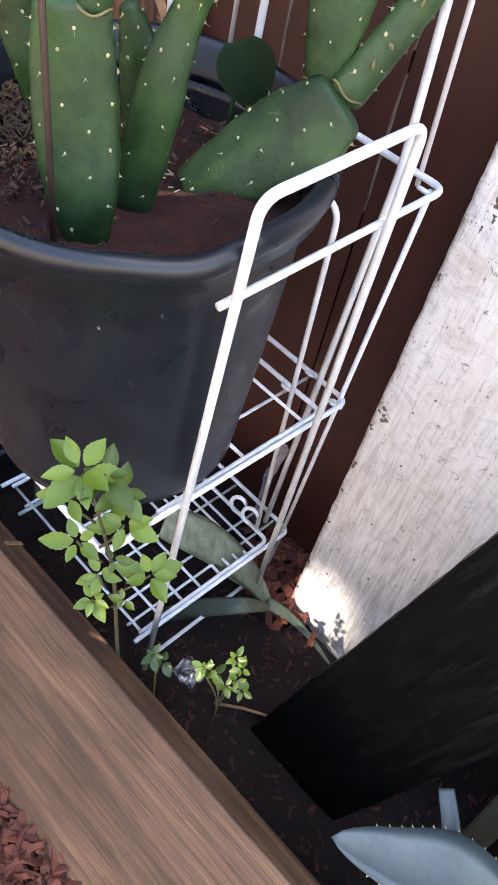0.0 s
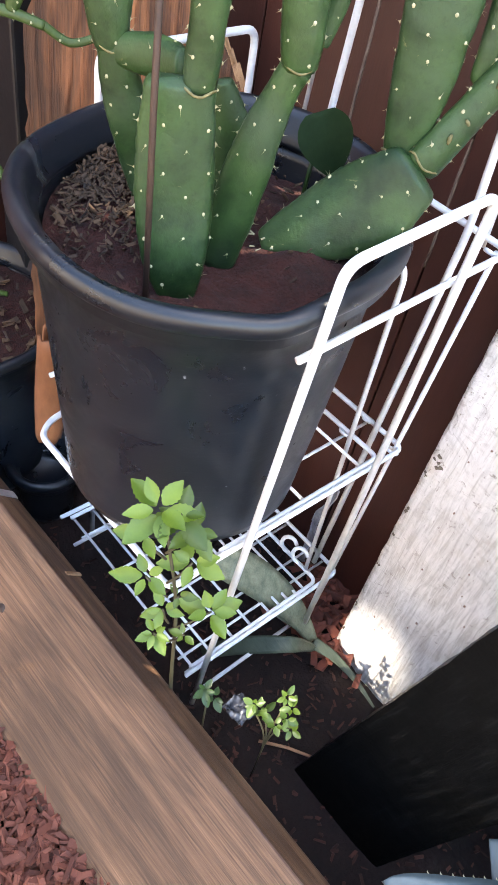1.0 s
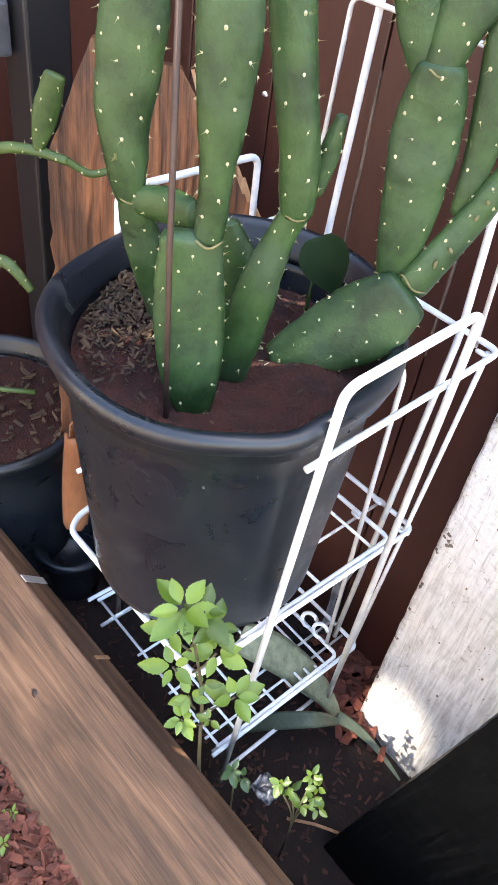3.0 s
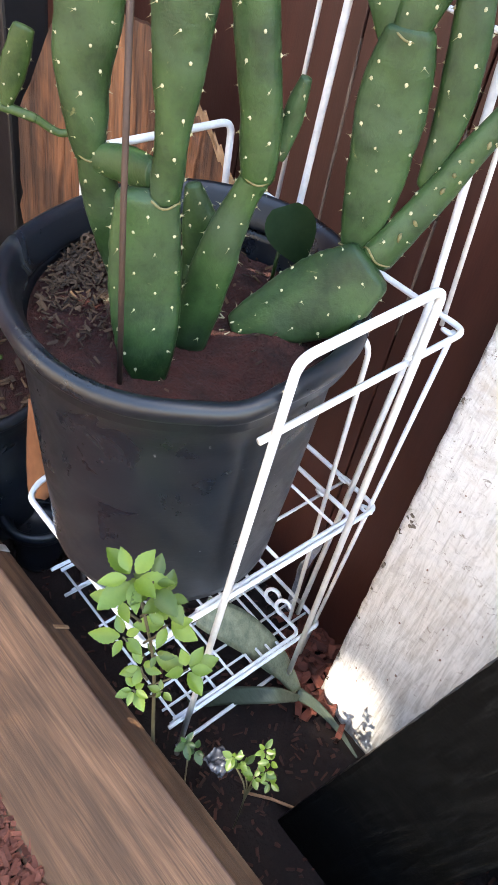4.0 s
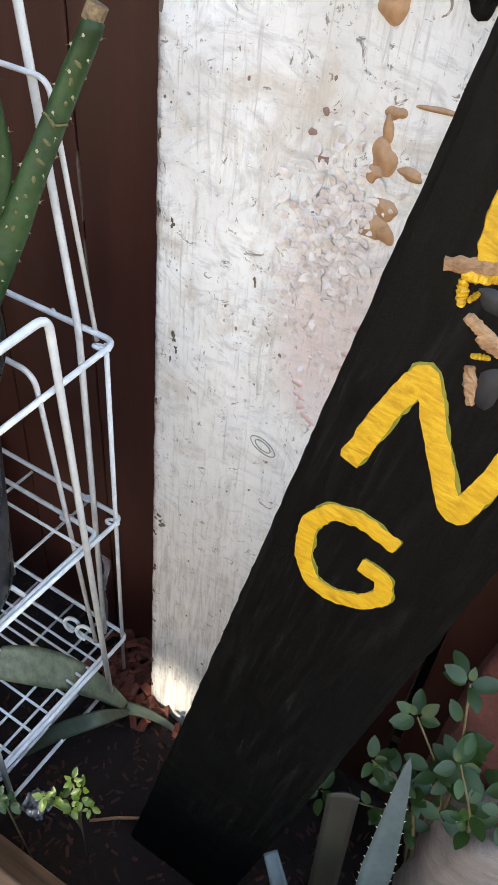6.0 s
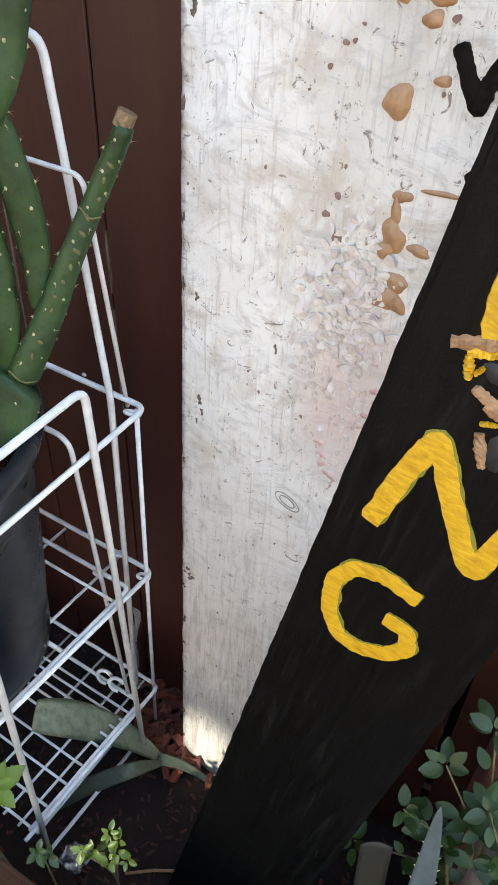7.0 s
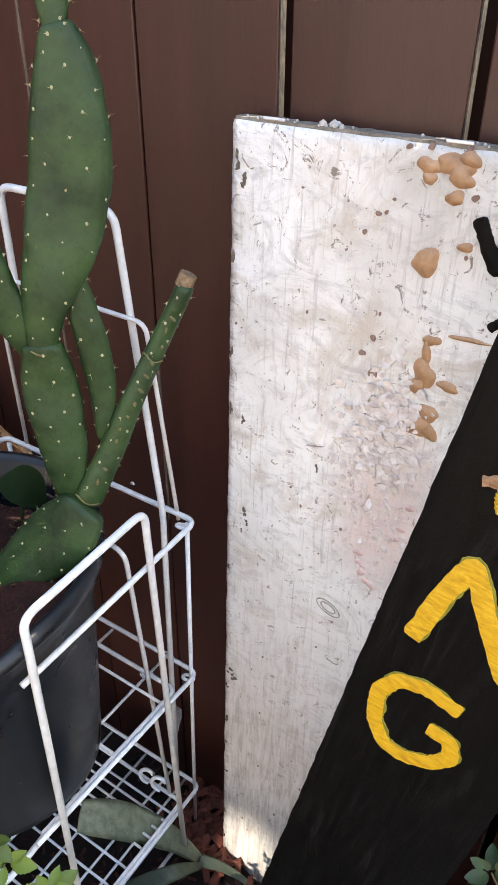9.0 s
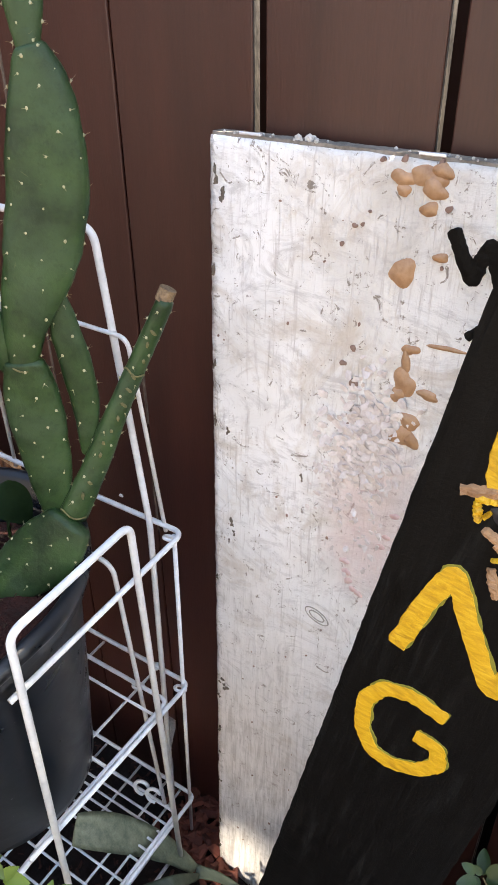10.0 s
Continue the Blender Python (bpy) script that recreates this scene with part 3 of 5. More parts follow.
M_BRIGHT = varied("sun_bar_and_screw", (0.75, 0.75, 0.78), (0.92, 0.92, 0.95), 60, 300, 0.25, 0.1, 0.0004, metal=0.5)
M_GRIME = varied("dark_worn_edge", (0.05, 0.04, 0.032), (0.22, 0.18, 0.14), 150, 500, 0.85, 0.7, 0.002)
CHIPS = [(0.006, 1.028, 0.0035, 0.010), (0.012, 1.012, 0.003, 0.008), (0.003, 0.95, 0.002, 0.010), (0.003, 0.86, 0.002, 0.010), (0.017, 0.790, 0.003, 0.005), (0.004, 0.80, 0.002, 0.010), (0.022, 0.684, 0.0032, 0.008), (0.026, 0.668, 0.0028, 0.006), (0.020, 0.655, 0.002, 0.004),
         (0.003, 0.60, 0.002, 0.004), (0.008, 0.436, 0.006, 0.006), (0.014, 0.428, 0.005, 0.005), (0.004, 0.41, 0.003, 0.005), (0.004, 0.345, 0.003, 0.006), (0.003, 0.30, 0.002, 0.006), (0.004, 0.24, 0.003, 0.005), (0.003, 0.15, 0.002, 0.004), (0.003, 0.09, 0.002, 0.004), (0.101, 0.766, 0.002, 0.006)]
for k, (x, z, rx, rz) in enumerate(CHIPS):
    bm = bmesh.new()
    for q in range(3):
        blob(bm, x + rnd.uniform(-0.6, 0.6) * rx, z + rnd.uniform(-0.8, 0.8) * rz, rx * rnd.uniform(0.35, 0.7), rz * rnd.uniform(0.25, 0.6), 0.0007, 10, 80 + k * 3 + q)
    bm.verts.ensure_lookup_table()
    for v in bm.verts:
        v.co += Vector((rnd.uniform(-1, 1), 0, rnd.uniform(-1, 1))) * 0.0007
    part("worn_chip", bm, M_GRIME, white, "dark worn chip on the edge")
bm = bmesh.new()
ex, ez = 0.1276, 0.6055
for q in (1.0, 0.62):
    tube(bm, [(ex + 0.0135 * q * math.cos(a), 0.0002, ez + 0.0078 * q * math.sin(a) - 0.28 * 0.0135 * q * math.cos(a)) for a in [i * math.pi / 14 for i in range(28)]], 0.0007, 5, True)
part("knot", bm, varied("grey_knot", (0.12, 0.11, 0.10), (0.50, 0.47, 0.44), 220, 500, 0.8, 0.5, 0.001), white, "grey eye-shaped knot")
bm = bmesh.new()
for k in range(34):
    lx = rnd.uniform(0.004, 0.25) if k > 8 else rnd.gauss(0.087, 0.007)
    r = rnd.uniform(0.0006, 0.0016) if k > 8 else rnd.uniform(0.0015, 0.0038)
    bmesh.ops.create_icosphere(bm, subdivisions=1, radius=r, matrix=Matrix.Translation((lx, rnd.uniform(0.002, 0.014), 1.0605 + r * 0.4)))
tagged(part("grit", bm, varied("mortar_grit", (0.40, 0.37, 0.33), (0.66, 0.63, 0.59), 100, 300, 0.9), white, "mortar crumbs lying on the top edge"), kind="stuff")
bm = bmesh.new()
box(bm, (0.002, 0.0025, 1.0575), (0.260, 0.0185, 1.0605))
bmesh.ops.subdivide_edges(bm, edges=[e for e in bm.edges if abs((e.verts[0].co - e.verts[1].co).x) > 0.1], cuts=50)
for v in bm.verts:
    v.co.z += 0.0012 * noise.noise((v.co.x * 120, v.co.y * 60, 3))
# bright bars drawn where sun falls through the fence gaps
for x in (0.0383, 0.187):
    bar_mesh = bevelled_box((x - 0.010, 0.0005, 1.0605), (x + 0.010, 0.0035, 1.0630), 0.0008, 2)
    part("sun_bar", bar_mesh, M_BRIGHT, white, "pale bar standing in for sunlight on the top edge")
part("top_edge", bm, varied("weathered_ply_edge", (0.10, 0.085, 0.07), (0.36, 0.32, 0.27), 60, 300, 0.9, 0.8, 0.002), white, "bare weathered ply edge")
bm = bmesh.new()
stroke(bm, [(0.2098, 1.0154), (0.2190, 0.9975), (0.2290, 0.980), (0.2318, 0.994), (0.2383, 1.008), (0.2440, 0.994), (0.2500, 0.980)], 0.0125, 0.0018, 3, 0.0, 0.45)
stroke(bm, [(0.231, 0.938), (0.240, 0.946), (0.252, 0.955)], 0.008, 0.0012, 5, 0.0, 0.45)
part("black_mark", bm, M_BLACK, white, "black brush mark")

# the black signboard leans in front of the white board
BB_W, BB_T = 0.140, 0.022
BB = Matrix.Translation((-0.0348, 0.3522, -0.0422)) @ pose(0, 0, 0, -4.86, 10.3, 0) @ Matrix.Scale(1.036, 4)
sign = thing("sign_board", (0, 0, 0), "black painted board with yellow hand-painted letters, splintered edge, leaning", "sign")
sign.matrix_world = BB


def sign_xz(x, z):
    """Place on the sign's face for x, z measured upright above its foot."""
    p = pose(0, 0, 0, -4.86, 10.3, 0).inverted() @ Vector((x + 0.0275, 0.085 * z, z))
    return p.x, p.z


bm = board_mesh(BB_W, 1.40, BB_T, 24, 220, 0.0006, 0.0012)
for v in bm.verts:
    v.co.x -= BB_W / 2 + 0.006 * max(0.0, v.co.z - 0.45)
    v.co.z -= 0.10
# the splintered notch in its edge
lo, hi = sign_xz(0.13, 0.815)[1], sign_xz(0.12, 0.905)[1]
for v in bm.verts:
    if lo < v.co.z < hi and v.co.x > 0.0:
        k = math.sin(math.pi * (v.co.z - lo) / (hi - lo)) ** 0.4
        cut = 0.030 + 0.006 * noise.noise((v.co.z * 90, 0, 0))
        lim = BB_W / 2 - (BB_W / 2 - cut) * k
        if v.co.x > lim:
            v.co.x = lim + (v.co.x - lim) * 0.05
part("board", bm, M_BLACK, sign)
M_OLIVE = varied("olive_paint", (0.09, 0.10, 0.012), (0.30, 0.27, 0.03), 60, 300, 0.5, 0.5, 0.001)
for name, pts, w in (("letter_g", [(0.112, 0.708), (0.085, 0.716), (0.063, 0.712), (0.049, 0.692), (0.050, 0.661), (0.061, 0.641), (0.079, 0.637), (0.100, 0.645), (0.114, 0.660), (0.110, 0.676), (0.092, 0.679)], 0.0148),
                     ("letter_n", [(0.066, 0.757), (0.081, 0.804), (0.096, 0.838), (0.112, 0.800), (0.137, 0.748), (0.150, 0.785), (0.160, 0.83)], 0.0168)):
    bm = bmesh.new()
    stroke(bm, [sign_xz(p[0] + 0.0012, p[1] + 0.0014) for p in pts], w * 1.05, 0.0005, len(pts), 0.0)
    part("undercoat", bm, M_OLIVE, sign, "thin olive undercoat of the letter")
    bm = bmesh.new()
    stroke(bm, [sign_xz(*p) for p in pts], w, 0.0011, len(name) + len(pts), 0.0)
    part(name, bm, M_YELLOW, sign, "yellow brushed letter")
bm = bmesh.new()
stroke(bm, [sign_xz(*p) for p in [(0.113, 0.905), (0.112, 0.935), (0.124, 0.965)]], 0.024, 0.0011, 9)
part("letter_stroke", bm, M_YELLOW, sign, "yellow letter stroke cut off by the break")
for name, mat, label, bits in (("splinter", M_SPLINTER, "raw torn tan splinter", [(0.089, 0.898, 0.136, 0.910, 0.0060), (0.107, 0.876, 0.128, 0.866, 0.0045), (0.116, 0.868, 0.140, 0.860, 0.0055), (0.117, 0.850, 0.124, 0.828, 0.0045)]),
                               ("paint_chip", M_YELLOW, "ragged chip of yellow paint", [(0.099, 0.896, 0.118, 0.900, 0.0045), (0.100, 0.894, 0.103, 0.880, 0.0040), (0.106, 0.884, 0.110, 0.890, 0.0022), (0.116, 0.856, 0.126, 0.858, 0.0020)])):
    for x0, z0, x1, z1, r in bits:
        a, b = Vector((sign_xz(x0, z0)[0], 0, sign_xz(x0, z0)[1])), Vector((sign_xz(x1, z1)[0], 0, sign_xz(x1, z1)[1]))
        bm = bmesh.new()
        n = 12
        rows = []
        side_w = (b - a).cross(Vector((0, 1, 0))).normalized()
        for i in range(n + 1):
            q = i / n
            w = r * (0.35 + 0.65 * math.sin(math.pi * (0.12 + 0.80 * q)) ** 0.6)
            c = a.lerp(b, q)
            rows.append([bm.verts.new(c + side_w * w * k * rnd.uniform(0.75, 1.2) + Vector((0, y, 0))) for k, y in ((-1, 0.001), (-0.5, -0.0022 * rnd.uniform(0.5, 1.4)), (0.1, -0.0030 * rnd.uniform(0.5, 1.4)), (0.6, -0.0018 * rnd.uniform(0.5, 1.4)), (1, 0.001))])
        for p, q2 in zip(rows, rows[1:]):
            for k in range(4):
                bm.faces.new((p[k], p[k + 1], q2[k + 1], q2[k]))
        bm.faces.new(rows[0])
        bm.faces.new(rows[-1])
        bmesh.ops.recalc_face_normals(bm, faces=bm.faces[:])
        part(name, bm, mat, sign, label)
M_HOLLOW = varied("dark_torn_wood", (0.006, 0.007, 0.010), (0.02, 0.022, 0.028), 40, 200, 0.6)
for x, z, rx, rz in ((0.120, 0.887, 0.013, 0.0075), (0.131, 0.842, 0.010, 0.014)):
    hole = bmesh.new()
    blob(hole, *sign_xz(x, z), rx, rz, 0.0006, 16, int(z * 100))
    part("torn_hollow", hole, M_HOLLOW, sign, "dark torn hollow", True)

# the edging plank, leaning back, face towards the walker
EDGE = Matrix.Translation((-0.4, 0.192, 0.217)) @ pose(0, 0, 0, 0, 0, 1.4) @ pose(0, 0, 0, -45, 0, 0)
plank = thing("edging_plank", (0, 0, 0), "brown stained timber plank edging the bed, grain and knots", "plank")
plank.matrix_world = EDGE
bm = bevelled_box((-1.1, 0.0, -0.19), (1.1, 0.045, 0.0), 0.003, 3)
part("board", bm, M_PLANK, plank)
M_SUN_STRIP = varied("pale_sun_strip", (0.6, 0.55, 0.5), (0.85, 0.8, 0.75), 60, 300, 0.3, 0.1, 0.0005, metal=0.6)
M_KNOT = varied("wood_knot", (0.018, 0.010, 0.007), (0.05, 0.028, 0.018), 60, 300, 0.7)

# ---- wire rack ----
def rk(u, v, z):
    """A point of the rack: u to the left of its outer corner, v to the front, z up; the rack leans a little."""
    return (-0.253 + 0.074 * z - u, 0.535 - 0.062 * z - v, z)


rack = thing("wire_rack", rk(0.12, 0.14, 0.0), "white plastic-coated folding wire plant rack, leaning slightly", "rack")
RW = 0.275
UX = -0.012


def wire(name, pts, r=0.0028, corner=0.012, closed=False, label="", seg=10):
    bm = bmesh.new()
    tube(bm, rounded(pts, corner, 6, closed) if len(pts) > 2 else pts, r, seg, closed)
    return wpart(name, bm, M_WIRE, rack, label, True)


# side frames: an upright hoop on each side
wire("side_frame", [rk(UX + 0.004, 0.243, 0.03), rk(UX, 0.224, 0.749), rk(UX, 0.083, 0.760), rk(UX - 0.008, 0.060, 0.05)], 0.0037, 0.014)
wire("side_frame", [rk(RW + 0.016, 0.205, 0.03), rk(0.297, 0.189, 0.745), rk(0.302, 0.021, 0.745), rk(RW + 0.004, 0.020, 0.05)], 0.0037, 0.014)
# rear corner legs
wire("corner_leg", [rk(0.004, 0.004, 0.678), rk(0.004, 0.004, 0.02)], 0.0026)
wire("corner_leg", [rk(RW - 0.004, 0.004, 0.678), rk(RW - 0.004, 0.004, 0.02)], 0.0026)
# upper hoop, open to the front
wire("upper_rail", [rk(-0.006, 0.235, 0.671), rk(-0.004, 0.0, 0.682), rk(RW + 0.004, 0.0, 0.682), rk(RW + 0.006, 0.235, 0.671)], 0.0030, 0.012)
# back frames
wire("back_frame", [rk(0.030, 0.012, 0.13), rk(0.034, 0.006, 0.68), rk(0.070, 0.004, 0.995), rk(0.205, 0.004, 0.995), rk(0.205, 0.008, 0.68), rk(0.21, 0.012, 0.13)], 0.0035, 0.016)
wire("inner_back_frame", [rk(0.020, -0.002, 0.672), rk(0.040, 0.008, 0.902), rk(0.232, 0.008, 0.905), rk(0.245, -0.002, 0.672)], 0.0022, 0.012)
wire("lower_back_frame", [rk(0.026, 0.035, 0.14), rk(0.046, 0.055, 0.655), rk(0.22, 0.055, 0.655), rk(0.24, 0.035, 0.14)], 0.0028, 0.02)


def tray(z, front, floor_v, cross_u):
    wire("shelf_rail", [rk(-0.002, front, z + 0.008), rk(-0.002, 0.0, z), rk(RW + 0.002, 0.0, z), rk(RW + 0.002, front, z + 0.008)], 0.0029, 0.012)
    wire("shelf_rail", [rk(0.004, front - 0.012, z + 0.004), rk(0.004, 0.036, z + 0.002), rk(RW - 0.004, 0.036, z + 0.002), rk(RW - 0.004, front - 0.012, z + 0.004)], 0.0028, 0.010)
    for v in floor_v:
        wire("shelf_wire", [rk(0.0, v, z - 0.003), rk(RW, v, z - 0.003)], 0.0019)
    for u in cross_u:
        wire("shelf_cross_wire", [rk(u, 0.002, z - 0.006), rk(u, front - 0.01, z - 0.006)], 0.0019)


tray(0.418, 0.262, [0.058, 0.14, 0.20], [0.05, 0.137, 0.215])
tray(0.135, 0.262, [0.056, 0.070, 0.085, 0.10, 0.118, 0.15, 0.18, 0.215, 0.245], [0.024, 0.05, 0.10, 0.17, 0.24])
wire("shelf_front_rail", [(-0.470, 0.330, 0.420), (-0.446, 0.215, 0.420), (-0.433, 0.199, 0.420), (-0.222, 0.199, 0.420), (-0.221, 0.222, 0.420), (-0.224, 0.262, 0.421)], 0.0033, 0.012)
wire("foot_rail", [rk(-0.006, 0.245, 0.055), rk(-0.006, 0.045, 0.055)], 0.0028)
wire("foot_rail", [rk(0.022, 0.235, 0.06), rk(0.022, 0.045, 0.06)], 0.0024)
wire("foot_rail", [rk(RW, 0.245, 0.055), rk(RW, 0.045, 0.055)], 0.0028)
for z, u, v in ((0.678, 0.004, 0.010), (0.415, 0.004, 0.010), (0.415, 0.05, -0.002), (0.415, 0.05, 0.035)):
    p = Vector(rk(u, v, z))
    wire("joint_loop", [p + Vector((math.cos(a) * 0.007, math.sin(a) * 0.007, -0.004 * math.sin(a))) for a in [k * 0.7 for k in range(9)]], 0.0020, 0.002)
for u in (0.058, 0.036):
    p = Vector(rk(u, 0.045, 0.17))
    wire("hook", [p + Vector((0.010 * math.cos(a), 0.004 * math.cos(a), 0.016 * math.sin(a))) for a in [0.4 + k * 0.55 for k in range(9)]], 0.0028, 0.002)

# ---- nursery pot with its cactus ----
POT = Vector((-0.339, 0.302, 0.424))
POT_H = 0.292


def pot_wobble(r, z, a):
    warp = -0.0050 * math.cos(2 * a) - 0.0078 * math.sin(2 * a) + 0.0016 * math.sin(5 * a) + 0.003 * math.exp(-((a - 5.9) / 0.16) ** 2)
    k = max(z / POT_H, 0) ** 2
    return r + warp * k, z + k * (0.002 * math.sin(3 * a + 1) - 0.005 * math.exp(-((a - 5.85) / 0.2) ** 2))


def nursery_pot(name, at, rb, rt, h, label, wob=None):
    pot = thing(name, at, label, "plant pot")
    w = 0.003
    outer = [(rb - 0.012, 0.0), (rb, 0.003), (rb + 0.001, 0.012)]
    for k in range(1, 9):
        outer.append((rb + (rt - 0.008 - rb) * k / 8, 0.012 + (h - 0.045) * k / 8))
    lip = [(rt - 0.004, h - 0.031), (rt - 0.001, h - 0.029), (rt + 0.003, h - 0.027), (rt + 0.0035, h - 0.018), (rt + 0.0065, h - 0.016), (rt + 0.0085, h - 0.012), (rt + 0.009, h - 0.007), (rt + 0.007, h - 0.002), (rt + 0.003, h), (rt - 0.002, h - 0.001),
           (rt - 0.006, h - 0.006), (rt - 0.009, h - 0.018), (rt - 0.014, h - 0.024), (rt - 0.015, h - 0.04), (rb + (rt - 0.02 - rb) * 0.55, h * 0.55), (0.002, h * 0.55)]
    wall = outer + [(rt - 0.004, h - 0.030), (rt - 0.010, h - 0.029), (rt - 0.0105, h - 0.04), (rb + (rt - 0.02 - rb) * 0.55, h * 0.55), (0.002, h * 0.55)]
    part("pot_wall", revolve(wall, 96, wob), M_POT, pot, "", True)
    rim = lip[:-3] + [(rt - 0.012, h - 0.030), (rt - 0.005, h - 0.032)]
    bm = bmesh.new()
    rings = []
    for r, z in rim:
        ring = []
        for j in range(96):
            a = 2 * math.pi * j / 96
            rr, zz = wob(r, z, a) if wob else (r, z)
            ring.append(bm.verts.new((rr * math.cos(a), rr * math.sin(a), zz)))
        rings.append(ring)
    for q, w2 in zip(rings, rings[1:] + rings[:1]):
        for j in range(96):
            bm.faces.new((q[j], q[(j + 1) % 96], w2[(j + 1) % 96], w2[j]))
    part("rolled_rim", bm, M_POT, pot, "", True)
    return pot


nursery_pot("nursery_pot", POT, 0.112, 0.1435, POT_H, "black plastic nursery pot with a dented rolled rim", pot_wobble)


def soil_disc(name, centre, r, z, label, tilt, parent=None):
    bm = bmesh.new()
    rings = [[bm.verts.new((0, 0, 0))]]
    n, k = 72, 26
    for i in range(1, k + 1):
        rr = r * i / k
        rings.append([bm.verts.new((rr * math.cos(2 * math.pi * j / n), rr * math.sin(2 * math.pi * j / n), 0)) for j in range(n)])
    for ring in rings:
        for v in ring:
            p = v.co * 40
            v.co.z = 0.005 * noise.noise((p.x * 0.5, p.y * 0.5, 2)) + 0.003 * noise.noise((p.x * 2, p.y * 2, 5)) + 0.0016 * noise.noise((p.x * 6, p.y * 6, 8)) + tilt(v.co.x, v.co.y)
    for j in range(n):
        bm.faces.new((rings[0][0], rings[1][j], rings[1][(j + 1) % n]))
    for a, b in zip(rings[1:], rings[2:]):
        for j in range(n):
            bm.faces.new((a[j], b[j], b[(j + 1) % n], a[(j + 1) % n]))
    ob = part(name, bm, M_SOIL, None, "", True)
    ob.location = (*centre[:2], z)
    return tagged(ob, label, "soil")


SOIL_Z = 0.668


def soil_tilt(x, y):
    heap = math.exp(-((x + 0.075) ** 2 + (y + 0.005) ** 2) / 0.0030)
    lumps = heap * (0.007 * noise.noise((x * 110, y * 110, 1)) + 0.005 * noise.noise((x * 260, y * 260, 4)))
    return 0.020 * heap + lumps + 0.017 * math.exp(-((x - 0.068) ** 2 + (y - 0.050) ** 2) / 0.0016) - 0.004 * max(0, x / 0.1)


soil_disc("potting_soil", POT, 0.126, SOIL_Z, "dark reddish potting soil with bark bits in the pot", soil_tilt)


def chips(bm, n, place, size, rnd, flat=0.3, lift=0.5):
    for _ in range(n):
        x, y, z = place()
        l = size * rnd.uniform(0.5, 1.6)
        w = size * rnd.uniform(0.18, 0.5)
        h = size * flat * rnd.uniform(0.3, 1)
        vs = box(bm, (-l, -w, -h), (l, w, h))
        for v in vs:
            v.co += Vector((rnd.uniform(-1, 1) * l * 0.3, rnd.uniform(-1, 1) * w * 0.4, rnd.uniform(-1, 1) * h * 0.5))
        m = Matrix.Translation((x, y, z)) @ Euler((rnd.uniform(-1, 1) * lift, rnd.uniform(-1, 1) * lift, rnd.uniform(0, 6.28))).to_matrix().to_4x4()
        bmesh.ops.transform(bm, matrix=m, verts=vs)


rnd = random.Random(11)


def in_pot():
    a, r = rnd.uniform(0, 6.28), 0.115 * math.sqrt(rnd.random())
    if rnd.random() < 0.975:
        a = rnd.gauss(3.3, 0.55)
        r = rnd.uniform(0.03, 0.120)
    x, y = r * math.cos(a), r * math.sin(a)
    return POT.x + x, POT.y + y, SOIL_Z + 0.004 + soil_tilt(x, y) + rnd.uniform(0, 0.006)


bm = bmesh.new()
chips(bm, 2200, in_pot, 0.0024, rnd, 0.3, 0.9)
chips(bm, 70, in_pot, 0.0042, rnd, 0.3, 0.9)
tagged(part("bark_bits", bm, M_CHIP), "fine brown bark and straw bits on the soil", "bark", kind="stuff")
bm = bmesh.new()
chips(bm, 20, lambda: (lambda a, r: (POT.x + r * math.cos(a), POT.y + r * math.sin(a), SOIL_Z + 0.012))(rnd.uniform(-0.6, 0.8), rnd.uniform(0.0, 0.05)), 0.0020, rnd)
tagged(part("perlite_bits", bm, M_SPINE), "white perlite crumbs on the soil", "perlite", kind="stuff")


# ---- cactus ----
def smooth_line(pts, n):
    """Points along a smooth curve through a few given ones."""
    out = []
    for i in range(n + 1):
        q = i / n * (len(pts) - 1)
        k = min(int(q), len(pts) - 2)
        a, b, c, d = pts[max(k - 1, 0)], pts[k], pts[k + 1], pts[min(k + 2, len(pts) - 1)]
        t = q - k
        out.append(0.5 * ((b * 2) + (c - a) * t + (a * 2 - b * 5 + c * 4 - d) * t * t + (b * 3 - a - c * 3 + d) * t ** 3))
    return out


